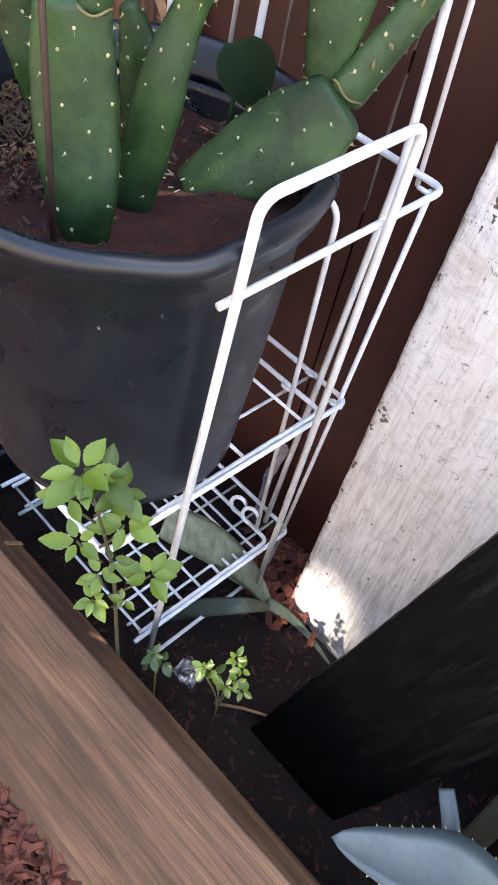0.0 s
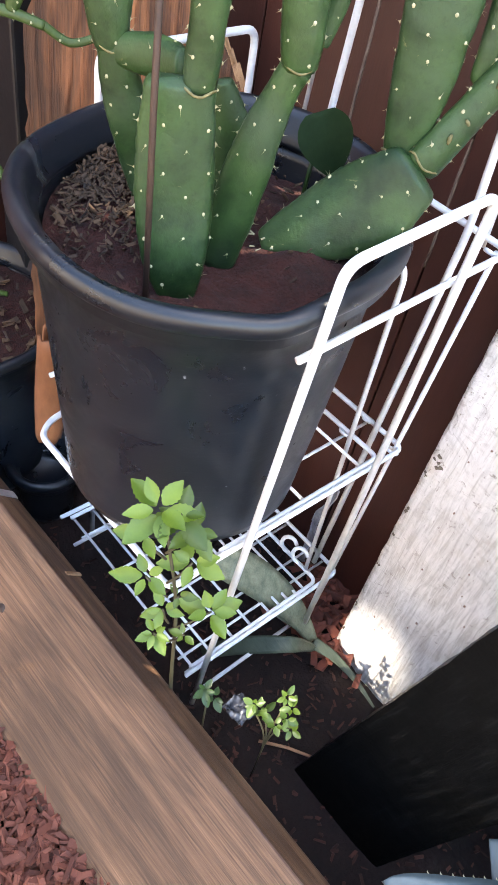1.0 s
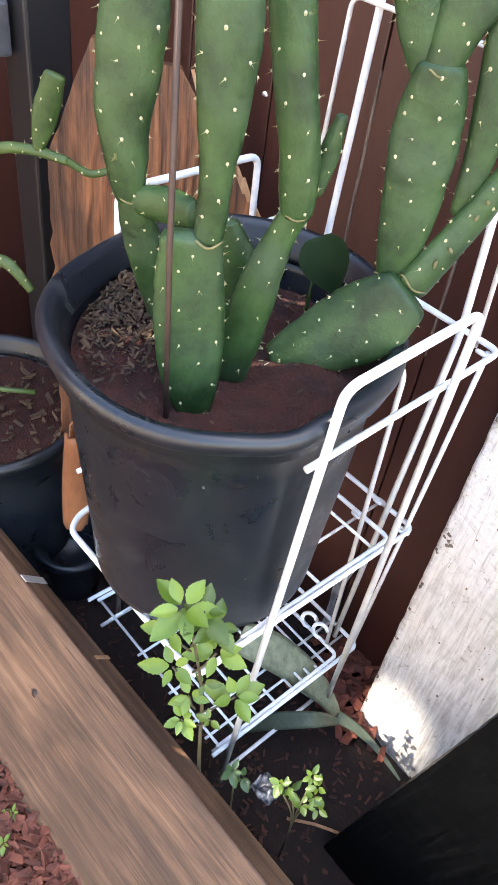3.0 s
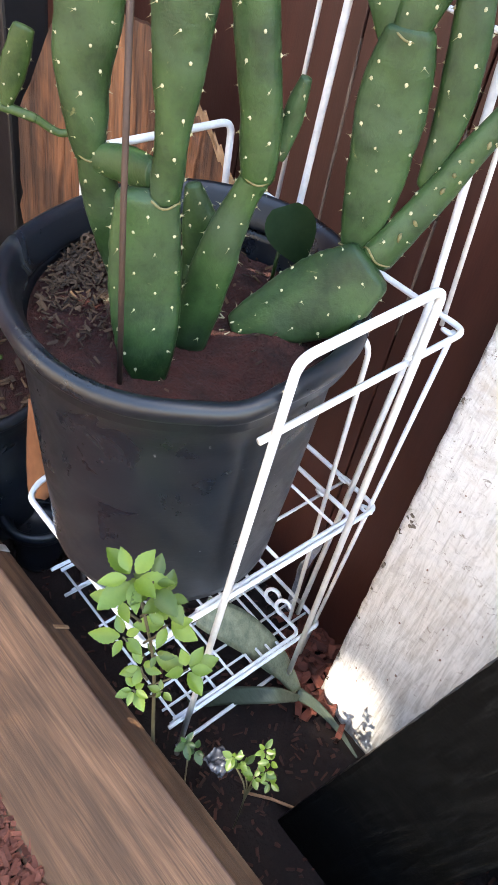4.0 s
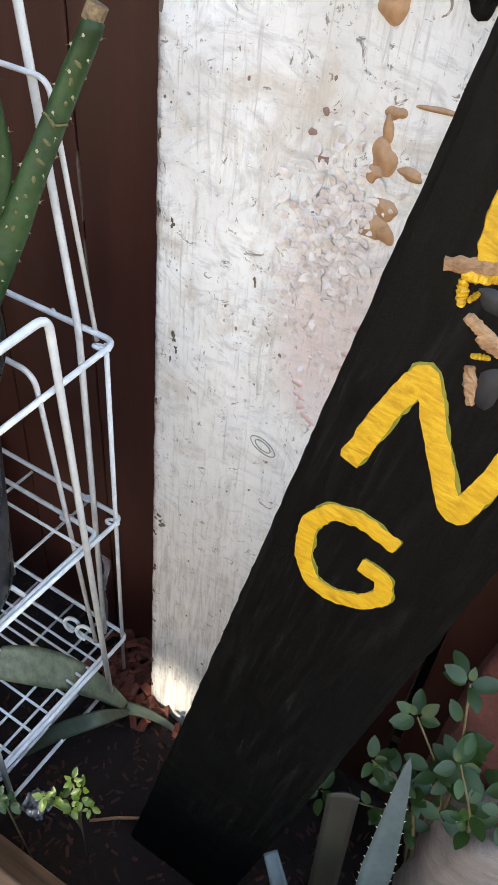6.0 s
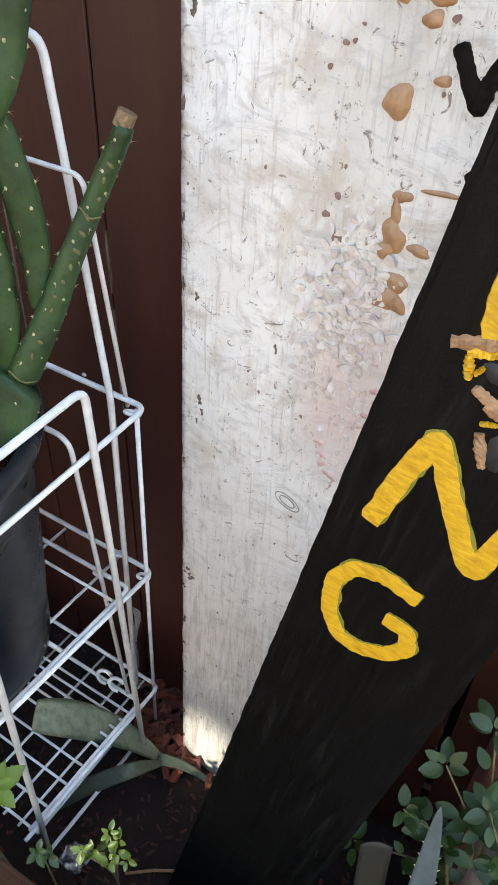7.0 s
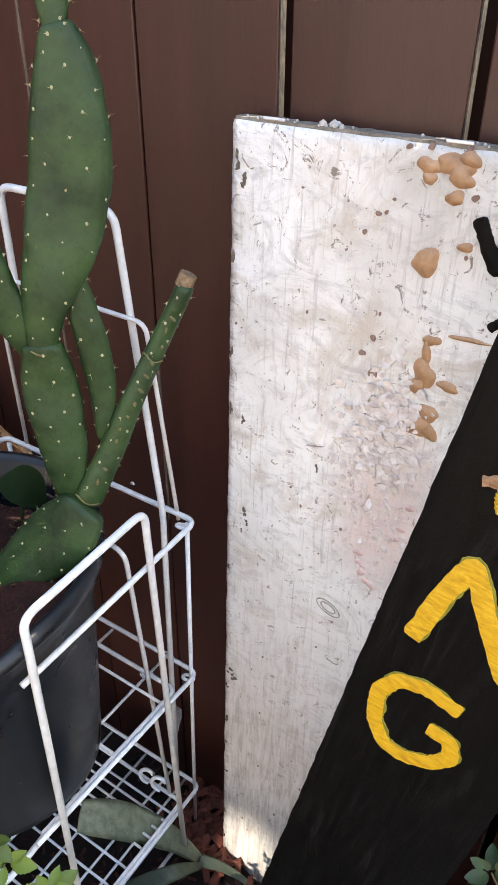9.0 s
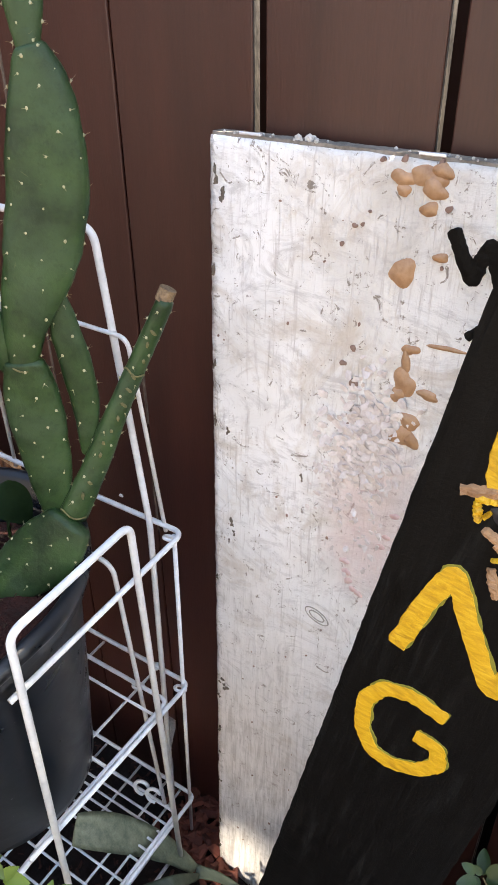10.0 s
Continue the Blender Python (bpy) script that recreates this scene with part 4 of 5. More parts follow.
def pad(parent, line, widths, thick, facing, name="pad", seed=0, spacing=0.0165, mat=None, flat=0.72):
    """A flattened cactus joint along a bent line; facing: the way its broad face looks."""
    rnd = random.Random(seed)
    pts = [Vector(p) for p in line]
    n, seg = 36, 24
    centre = smooth_line(pts, n)
    widths = [v.x for v in smooth_line([Vector((w, 0, 0)) for w in widths], n)]
    width = max(widths)
    f0 = Vector(facing).normalized()
    bm = bmesh.new()
    rings = []
    frames = []
    length = sum((b - a).length for a, b in zip(pts, pts[1:]))
    for i in range(n + 1):
        s = i / n
        c, d = centre[i], (centre[min(i + 1, n)] - centre[max(i - 1, 0)]).normalized()
        f = (f0 - d * f0.dot(d)).normalized()
        side = d.cross(f).normalized()
        w = widths[i] * 0.5
        cap = math.sqrt(max(0.0, 1 - max(0.0, 1 - s / 0.05, 1 - (1 - s) / 0.05) ** 2))
        w *= 0.15 + 0.85 * cap
        t = thick * 0.5 * (0.55 + 0.45 * min(1, w / (width * 0.5))) * (0.15 + 0.85 * cap)
        t = min(t, w) if width > thick else t
        frames.append((c, d, f, side, w, t))
        ring = []
        for j in range(seg):
            a = 2 * math.pi * j / seg
            k = 1 + (0.05 if flat > 0.6 else 0.025) * noise.noise((c.x * 60 + math.cos(a), c.y * 60 + math.sin(a), c.z * 60 + seed)) + 0.035 * noise.noise((c.x * 190 + 2 * math.cos(a), c.y * 190, c.z * 190 + 2 * math.sin(a)))
            sn = math.copysign(abs(math.sin(a)) ** flat, math.sin(a))
            ring.append(bm.verts.new(c + side * w * math.cos(a) * k + f * t * sn * k))
        rings.append(ring)
    for q, r2 in zip(rings, rings[1:]):
        for j in range(seg):
            bm.faces.new((q[j], q[(j + 1) % seg], r2[(j + 1) % seg], r2[j]))
    bm.faces.new(rings[0][::-1])
    bm.faces.new(rings[-1])
    ob = wpart(name, bm, mat or M_CACTUS, parent, "", True)
    # areoles with short spines, in a lozenge pattern over both faces and the rims
    sp = bmesh.new()
    rows = max(3, int(length / spacing * 1.25))
    for i in range(1, rows):
        s = i / rows
        if s < 0.07 or s > 0.985:
            continue
        c, d, f, side, w, t = frames[min(n, int(s * n))]
        around = max(3, int(2 * (w + t) / spacing * 1.3))
        for j in range(around):
            a = 2 * math.pi * (j + 0.5 * (i % 2)) / around + rnd.uniform(-0.1, 0.1)
            p = c + side * w * math.cos(a) + f * t * math.copysign(abs(math.sin(a)) ** flat, math.sin(a)) + d * rnd.uniform(-0.1, 0.1) * spacing
            nrm = (side * math.cos(a) / max(w, 1e-4) + f * math.sin(a) / max(t, 1e-4)).normalized()
            r = rnd.uniform(0.0007, 0.0014) * (1.25 if abs(math.cos(a)) > 0.9 else 1.0)
            m = Matrix.Translation(p + nrm * 0.0002) @ nrm.to_track_quat("Z", "Y").to_matrix().to_4x4()
            top = sp.verts.new(m @ Vector((0, 0, r * 0.8)))
            rim = [sp.verts.new(m @ Vector((r * math.cos(b), r * 1.2 * math.sin(b), -0.0003))) for b in (0, 1.05, 2.1, 3.14, 4.2, 5.25)]
            for b in range(6):
                sp.faces.new((rim[b], rim[(b + 1) % 6], top))
            for _ in range(rnd.choice((1, 1, 2, 3))):
                dirn = (nrm + Vector((rnd.uniform(-1, 1), rnd.uniform(-1, 1), rnd.uniform(-1, 1))) * 0.7).normalized()
                e = p + dirn * rnd.uniform(0.0025, 0.0060)
                o = dirn.orthogonal().normalized() * 0.00022
                o2 = dirn.cross(o)
                va, vb, vc, ve = sp.verts.new(p + o), sp.verts.new(p - o * 0.5 + o2), sp.verts.new(p - o * 0.5 - o2), sp.verts.new(e)
                for tri in ((va, vb, ve), (vb, vc, ve), (vc, va, ve)):
                    sp.faces.new(tri)
    if len(sp.verts):
        child = part("areole_covering", sp, M_SPINE, None, "pale areoles with short spines", True)
        child.parent = ob
        child["kind"] = "stuff"
    else:
        sp.free()
    return ob


VIEW = (0.72, -0.60, 0.22)      # the way most broad faces look
cactus = thing("cactus", (POT.x, POT.y, SOIL_Z), "large green prickly cactus of flat pads planted in the pot", "cactus")
FACE = (0.60, -0.72, 0.12)
for line, widths, thick, facing, flat in (
        # the slab in front, with two stems on its shoulders
        ([(-0.297, 0.239, 0.655), (-0.302, 0.235, 0.690), (-0.311, 0.237, 0.733), (-0.314, 0.237, 0.771), (-0.313, 0.236, 0.806)], [0.017, 0.042, 0.0505, 0.047, 0.040], 0.019, (0.70, -0.55, 0.30), 0.42),
        ([(-0.305, 0.243, 0.797), (-0.305, 0.244, 0.819), (-0.304, 0.244, 0.842), (-0.304, 0.245, 0.869), (-0.304, 0.245, 0.896), (-0.304, 0.245, 0.921), (-0.305, 0.244, 0.948), (-0.306, 0.244, 0.975)], [0.0185, 0.0215, 0.0205, 0.0275, 0.0335, 0.0375, 0.036, 0.024], 0.019, FACE, 0.75),
        # the left stem and its tall joint
        ([(-0.385, 0.280, 0.664), (-0.394, 0.266, 0.719), (-0.398, 0.259, 0.747), (-0.401, 0.255, 0.770), (-0.403, 0.252, 0.792)], [0.021, 0.0276, 0.0285, 0.028, 0.0245], 0.018, FACE, 0.75),
        ([(-0.404, 0.252, 0.786), (-0.371, 0.262, 0.792), (-0.345, 0.264, 0.796)], [0.020, 0.0265, 0.019], 0.016, FACE, 0.8),
        ([(-0.404, 0.251, 0.783), (-0.406, 0.248, 0.808), (-0.407, 0.246, 0.845), (-0.405, 0.249, 0.883), (-0.403, 0.252, 0.915), (-0.401, 0.254, 0.950)], [0.0205, 0.029, 0.0395, 0.0455, 0.0445, 0.030], 0.021, FACE, 0.75),
        # the right stem, its tall joint and a small side shoot
        ([(-0.316, 0.284, 0.660), (-0.308, 0.292, 0.731), (-0.302, 0.297, 0.769), (-0.296, 0.303, 0.798), (-0.291, 0.307, 0.813)], [0.029, 0.0325, 0.0262, 0.0205, 0.020], 0.018, FACE, 0.8),
        ([(-0.290, 0.307, 0.807), (-0.292, 0.306, 0.828), (-0.294, 0.304, 0.853), (-0.299, 0.299, 0.885), (-0.304, 0.295, 0.915), (-0.309, 0.291, 0.950), (-0.312, 0.289, 0.975)], [0.0200, 0.0265, 0.0272, 0.0270, 0.0282, 0.0275, 0.020], 0.020, FACE, 0.8),
        ([(-0.293, 0.324, 0.820), (-0.291, 0.328, 0.843), (-0.289, 0.329, 0.859), (-0.287, 0.331, 0.875)], [0.0098, 0.0142, 0.0124, 0.0070], 0.010, FACE, 0.9),
        ([(-0.345, 0.318, 0.650), (-0.346, 0.311, 0.739), (-0.349, 0.308, 0.762), (-0.353, 0.304, 0.780)], [0.024, 0.0272, 0.0225, 0.0115], 0.016, FACE, 0.8),
        # the low sloping pad and all that grows on its end
        ([(-0.312, 0.326, 0.672), (-0.294, 0.341, 0.688), (-0.273, 0.358, 0.706), (-0.253, 0.375, 0.729), (-0.238, 0.388, 0.755)], [0.018, 0.040, 0.060, 0.062, 0.040], 0.022, (0.50, -0.62, 0.60), 0.6),
        ([(-0.259, 0.391, 0.751), (-0.260, 0.391, 0.800), (-0.261, 0.390, 0.843), (-0.262, 0.389, 0.880), (-0.262, 0.388, 0.909)], [0.0245, 0.039, 0.0465, 0.0440, 0.030], 0.019, FACE, 0.7),
        ([(-0.264, 0.387, 0.897), (-0.262, 0.390, 0.914), (-0.259, 0.394, 0.938), (-0.247, 0.407, 0.984), (-0.239, 0.416, 1.025), (-0.236, 0.420, 1.064), (-0.235, 0.422, 1.099), (-0.236, 0.421, 1.122), (-0.237, 0.420, 1.131)], [0.0205, 0.0270, 0.0370, 0.0550, 0.0590, 0.0560, 0.0450, 0.0290, 0.018], 0.022, FACE, 0.7),
        ([(-0.239, 0.420, 1.124), (-0.239, 0.421, 1.139), (-0.239, 0.422, 1.160), (-0.240, 0.423, 1.195)], [0.0145, 0.0205, 0.0265, 0.018], 0.014, FACE, 0.8),
        ([(-0.238, 0.418, 0.806), (-0.236, 0.422, 0.851), (-0.238, 0.421, 0.889), (-0.242, 0.418, 0.924), (-0.245, 0.415, 0.957), (-0.246, 0.414, 0.972)], [0.010, 0.0225, 0.0265, 0.0247, 0.017, 0.009], 0.013, FACE, 0.8),
        ([(-0.272, 0.386, 0.895), (-0.278, 0.380, 0.920), (-0.286, 0.373, 0.950), (-0.294, 0.366, 0.986), (-0.300, 0.362, 1.020)], [0.0165, 0.028, 0.0320, 0.0355, 0.022], 0.016, FACE, 0.8)):
    pad(cactus, line, widths, thick, facing, seed=len(cactus.children) + 1, flat=flat)
pad(cactus, [(-0.243, 0.391, 0.750), (-0.230, 0.414, 0.795), (-0.216, 0.435, 0.845), (-0.196, 0.457, 0.904), (-0.178, 0.471, 0.950)], [0.0262, 0.0236, 0.0200, 0.0165, 0.0150], 0.0165, VIEW, seed=17, name="limb", flat=0.95)
M_CALLUS = varied("corky_joint", (0.07, 0.07, 0.022), (0.20, 0.17, 0.075), 80, 300, 0.8, 0.6, 0.001)
for c, d, w, t in (((-0.404, 0.2515, 0.7875), (0.0, 0.0, 1.0), 0.0112, 0.0085), ((-0.2905, 0.307, 0.811), (-0.1, 0.0, 1.0), 0.0104, 0.0085), ((-0.305, 0.243, 0.8015), (0.0, 0.0, 1.0), 0.0098, 0.0088),
                   ((-0.2595, 0.391, 0.757), (0.0, 0.0, 1.0), 0.0135, 0.0088), ((-0.2410, 0.394, 0.757), (0.3, 0.4, 0.9), 0.0122, 0.0082), ((-0.263, 0.3875, 0.902), (0.1, 0.05, 1.0), 0.0112, 0.0085), ((-0.202, 0.450, 0.886), (0.3, 0.4, 0.9), 0.0086, 0.0078)):
    dv = Vector(d).normalized()
    f = (Vector(VIEW) - dv * Vector(VIEW).dot(dv)).normalized()
    sd = dv.cross(f)
    bm = bmesh.new()
    tube(bm, [Vector(c) + sd * w * math.cos(a) + f * t * math.sin(a) + dv * 0.0014 * math.sin(3 * a) for a in [k * math.pi / 12 for k in range(24)]], 0.0008, 6, True)
    wpart("joint_ring", bm, M_CALLUS, cactus, "tan corky joint", True)
bm = bmesh.new()
for k in range(13):
    q = 0.12 + 0.82 * k / 13
    c = Vector((-0.243, 0.396, 0.755)).lerp(Vector((-0.180, 0.471, 0.948)), q) + Vector((0.0045, -0.0055, 0.0)) + Vector((rnd.uniform(-0.003, 0.003), rnd.uniform(-0.003, 0.003), 0))
    m = Matrix.Translation(c) @ Vector(VIEW).to_track_quat("Z", "Y").to_matrix().to_4x4() @ pose(0, 0, 0, 0, 0, rnd.uniform(-30, 60)) @ Matrix.Diagonal((0.0016, 0.0036 * rnd.uniform(0.4, 1.3), 0.0016, 1))
    bmesh.ops.create_icosphere(bm, subdivisions=1, radius=1, matrix=m)
wpart("limb_scarring", bm, M_CALLUS, cactus, "pale scars along the limb", True)["kind"] = "stuff"
bm = bmesh.new()
tube(bm, [(-0.182, 0.470, 0.946), (-0.1785, 0.4735, 0.956)], 0.0072, 10)
wpart("cut_end", bm, varied("dry_cut", (0.05, 0.03, 0.018), (0.34, 0.23, 0.13), 160, 500, 0.9, 0.7, 0.002), cactus, "dry brown cut end")

bm = bmesh.new()
tube(bm, [(-0.300, 0.212, 0.655), (-0.309, 0.215, 0.80), (-0.322, 0.222, 1.05)], 0.0021, 8)
tagged(part("plant_stake", bm, M_STAKE, None, "", True), "thin dark brown stake stuck in the pot", "stake")

# heart-shaped seedling in the pot
def blade(bm, foot, along, up, length, width, fold=0.25, droop=0.25, n=7, teeth=0.0, shape=None, thick=0.0, seed=0):
    """A leaf blade with a folded midrib, from its foot along a direction, upper side towards up."""
    rnd = random.Random(seed)
    foot, d, u = Vector(foot), Vector(along).normalized(), Vector(up)
    u = (u - d * u.dot(d)).normalized()
    side = d.cross(u).normalized()
    rows = []
    for i in range(n + 1):
        s = i / n
        w = width * 0.5 * (shape(s) if shape else math.sin(math.pi * (0.03 + 0.955 * s ** 0.92)) ** 0.72)
        w = max(w, width * 0.012)
        c = foot + d * length * s - u * droop * length * s * s
        vein = width * 0.035 * (1 if i % 2 else -1)
        row = []
        for k in (-1, -0.5, 0, 0.5, 1):
            ww = w * k * (1 + (teeth * (1 if i % 2 else -1) if abs(k) == 1 else 0))
            row.append(bm.verts.new(c + side * ww + u * (abs(k) * w * fold - abs(k) * (1 - abs(k)) * w * 0.25 + (vein if abs(k) == 0.5 else 0))))
        rows.append(row)
    under = []
    if thick:
        for row in rows:
            under.append([bm.verts.new(v.co - u * thick * (0.25 if k in (0, 4) else 1)) for k, v in enumerate(row)])
    for a, b in zip(rows, rows[1:]):
        for k in range(4):
            bm.faces.new((a[k], a[k + 1], b[k + 1], b[k]))
    if thick:
        for a, b in zip(under, under[1:]):
            for k in range(4):
                bm.faces.new((a[k], b[k], b[k + 1], a[k + 1]))
        for a, b, p, q in zip(rows, rows[1:], under, under[1:]):
            bm.faces.new((a[0], b[0], q[0], p[0]))
            bm.faces.new((a[4], p[4], q[4], b[4]))
        bm.faces.new((*rows[0][::-1], *under[0]))
        bm.faces.new((*rows[-1], *under[-1][::-1]))


seedling = thing("seedling", (-0.333, 0.385, SOIL_Z), "small dark green seedling with one heart-shaped leaf in the pot", "seedling")
bm = bmesh.new()
tube(bm, [(-0.333, 0.385, 0.66), (-0.334, 0.388, 0.70), (-0.336, 0.392, 0.725)], 0.0018, 7)
wpart("stem", bm, M_LEAF_DARK, seedling, "", True)
bm = bmesh.new()
blade(bm, (-0.340, 0.392, 0.750), (0.45, 0.10, -0.75), (0.75, -0.62, 0.10), 0.052, 0.042, 0.22, 0.16, 12, shape=lambda s: math.sin(math.pi * (0.16 + 0.83 * s ** 0.8)) ** 0.9)
wpart("leaf", bm, varied("heart_leaf", (0.004, 0.015, 0.004), (0.013, 0.032, 0.009), 30, 150, 0.7, 0.3, 0.001, (1, 1, 1), 0.15), seedling, "", True)

# ---- plants in the bed ----
def whorl(plant, at, axis, n, size, mat, rnd, teeth=0.07, flat=0.55, width=0.52, droop=0.18, shape=None):
    """A tuft of leaves round a shoot's tip, each leaf a part of the plant."""
    at, axis = Vector(at), Vector(axis).normalized()
    a0 = rnd.uniform(0, 6.28)
    e1 = axis.orthogonal().normalized()
    e2 = axis.cross(e1)
    for k in range(n):
        a = a0 + 2.4 * k + rnd.uniform(-0.25, 0.25)
        out = e1 * math.cos(a) + e2 * math.sin(a)
        young = k / max(n - 1, 1)
        lift = flat * (0.25 + 1.3 * young)
        d = (out + axis * lift).normalized()
        l = size * (1.0 - 0.45 * young) * rnd.uniform(0.85, 1.15)
        bm = bmesh.new()
        tilt = Vector((rnd.uniform(-0.25, 0.25), rnd.uniform(-0.25, 0.25), 0))
        blade(bm, at + out * size * 0.12 - axis * (1 - young) * size * 0.35, d, axis - out * 0.3 + tilt, l, l * width * rnd.uniform(0.9, 1.1), 0.24, droop * rnd.uniform(0.3, 1.8), 14, teeth, shape, seed=k)
        wpart("leaf", bm, mat, plant, "", True)


rnd = random.Random(21)
shrub = thing("leafy_shoot", (-0.225, 0.235, 0.0), "young shrub shoot with bright yellow-green serrated leaves", "shrub")
stem_line = [(-0.222, 0.243, -0.01), (-0.226, 0.226, 0.20), (-0.215, 0.205, 0.40), (-0.212, 0.174, 0.556)]
bm = bmesh.new()
tube(bm, rounded(stem_line, 0.06, 6), 0.0022, 7, taper=lambda s: 1.2 - 0.6 * s)
SHOOTS = (((-0.2142, 0.1703, 0.562), 8, 0.0300, M_LEAF), ((-0.2040, 0.1830, 0.556), 4, 0.0250, M_LEAF_MID), ((-0.2256, 0.1668, 0.521), 5, 0.0225, M_LEAF), ((-0.2001, 0.1960, 0.531), 6, 0.0220, M_LEAF_MID), ((-0.2036, 0.2028, 0.479), 6, 0.0245, M_LEAF),
          ((-0.2274, 0.1768, 0.452), 5, 0.0225, M_LEAF), ((-0.1984, 0.2328, 0.381), 7, 0.0270, M_LEAF), ((-0.2189, 0.1925, 0.396), 6, 0.0185, M_LEAF), ((-0.2225, 0.1890, 0.352), 8, 0.0170, M_LEAF), ((-0.2051, 0.2100, 0.353), 4, 0.0110, M_LEAF_MID), ((-0.2120, 0.2020, 0.418), 4, 0.0130, M_LEAF_MID))
for at, count, size, mat in SHOOTS[1:]:
    k = min(max((at[2] - 0.035 - 0.20) / 0.356, 0), 1)
    a = Vector((-0.226 + 0.014 * k, 0.226 - 0.052 * k, at[2] - 0.035))
    tube(bm, [a, a.lerp(Vector(at), 0.5) - Vector((0, 0, 0.004)), at], 0.0011, 6)
wpart("stem", bm, varied("green_stem", (0.030, 0.026, 0.012), (0.075, 0.062, 0.026), 40, 200, 0.7), shrub, "", True)
TOWARD = Vector((0.30, -0.30, 0.62))
for at, count, size, mat in SHOOTS:
    whorl(shrub, at, TOWARD + Vector((rnd.uniform(-0.2, 0.2), rnd.uniform(-0.2, 0.15), 0)), count, size * 1.12, mat, rnd, 0.065, 0.34, 0.56, 0.12, lambda s: math.sin(math.pi * (0.02 + 0.97 * s ** 0.88)) ** 0.95)

sprig = thing("small_sprig", (-0.13, 0.30, 0.0), "low sprig with small rounded light green leaves", "plant")
bm = bmesh.new()
for b in ((-0.147, 0.275, 0.215), (-0.126, 0.300, 0.232), (-0.114, 0.297, 0.205), (-0.138, 0.29, 0.19)):
    tube(bm, rounded([(-0.13, 0.302, -0.01), (-0.131, 0.303, 0.12), b], 0.05, 5), 0.0011, 6)
wpart("stem", bm, M_STEM, sprig, "", True)
for at in ((-0.147, 0.274, 0.222), (-0.143, 0.283, 0.205), (-0.127, 0.300, 0.240), (-0.119, 0.303, 0.225), (-0.114, 0.296, 0.212), (-0.121, 0.288, 0.200), (-0.138, 0.290, 0.195), (-0.108, 0.301, 0.19)):
    whorl(sprig, at, TOWARD + Vector((rnd.uniform(-0.4, 0.4), rnd.uniform(-0.4, 0.2), 0)), 5, 0.0135, M_LEAF_MID, rnd, 0.02, 0.6, 0.62)
weed = thing("weed_tuft", (-0.19, 0.26, 0.0), "tiny dark green weed tuft at the plank", "weed")
bm = bmesh.new()
tube(bm, [(-0.19, 0.262, -0.01), (-0.194, 0.255, 0.18)], 0.0012, 6)
wpart("stem", bm, M_STEM, weed, "", True)
for at in ((-0.196, 0.250, 0.20), (-0.186, 0.258, 0.19)):
    whorl(weed, at, TOWARD, 5, 0.016, M_LEAF_DARK, rnd, 0.02, 0.6, 0.6)


def ribbon(pts, width, mat, name, parent, fold=0.15, thick=0.0025, twist=(0, 0, 1), teeth=0, shape=None, n=26, cup=0.0):
    """A long thick leaf along a bent line."""
    pts = [Vector(p) for p in pts]
    line = []
    for i in range(n + 1):
        s = i / n * (len(pts) - 1)
        k = min(int(s), len(pts) - 2)
        p0, p1, p2, p3 = pts[max(k - 1, 0)], pts[k], pts[k + 1], pts[min(k + 2, len(pts) - 1)]
        t = s - k
        line.append(0.5 * ((2 * p1) + (p2 - p0) * t + (2 * p0 - 5 * p1 + 4 * p2 - p3) * t * t + (3 * p1 - p0 - 3 * p2 + p3) * t ** 3))
    bm = bmesh.new()
    top, low = [], []
    ks = (-1, -0.6, -0.2, 0.2, 0.6, 1)
    for i, c in enumerate(line):
        d = (line[min(i + 1, n)] - line[max(i - 1, 0)]).normalized()
        u = Vector(twist)
        u = (u - d * u.dot(d)).normalized()
        side = d.cross(u)
        s = i / n
        w = width * 0.5 * (shape(s) if shape else math.sin(math.pi * (0.06 + 0.9 * s)) ** 0.6)
        row, row2 = [], []
        for k in ks:
            lift = abs(k) ** 2 * w * fold
            row.append(bm.verts.new(c + side * w * k + u * lift))
            row2.append(bm.verts.new(c + side * w * k * 0.96 + u * (lift - thick * (1.2 - abs(k)))))
        top.append(row)
        low.append(row2)
    m = len(ks)
    for a, b, p, q in zip(top, top[1:], low, low[1:]):
        for k in range(m - 1):
            bm.faces.new((a[k], a[k + 1], b[k + 1], b[k]))
            bm.faces.new((p[k], q[k], q[k + 1], p[k + 1]))
        bm.faces.new((a[0], b[0], q[0], p[0]))
        bm.faces.new((a[-1], p[-1], q[-1], b[-1]))
    bm.faces.new((*top[0][::-1], *low[0]))
    bm.faces.new((*top[-1], *low[-1][::-1]))
    bm.normal_update()
    leaf = wpart(name, bm, mat, parent, "", True)
    if teeth:
        tb = bmesh.new()
        for i in range(1, int(n * 0.9)):
            c = line[i]
            d = (line[min(i + 1, n)] - line[max(i - 1, 0)]).normalized()
            u = Vector(twist)
            u = (u - d * u.dot(d)).normalized()
            side = d.cross(u)
            w = width * 0.5 * (shape(i / n) if shape else 1)
            for sg in (-1, 1):
                e = c + side * w * sg + u * w * fold
                a1, b1, t1, o1 = e + d * 0.0012, e - d * 0.0012, e + side * sg * 0.0020 + d * 0.0014, e + u * 0.0006
                va = [tb.verts.new(x) for x in (a1, b1, t1, o1)]
                for f in ((0, 1, 2), (0, 3, 2), (3, 1, 2)):
                    tb.faces.new([va[q] for q in f])
        ch = part("teeth", tb, M_SPINE, None, "pale marginal teeth")
        ch.parent = leaf
        ch["kind"] = "stuff"
    return leaf


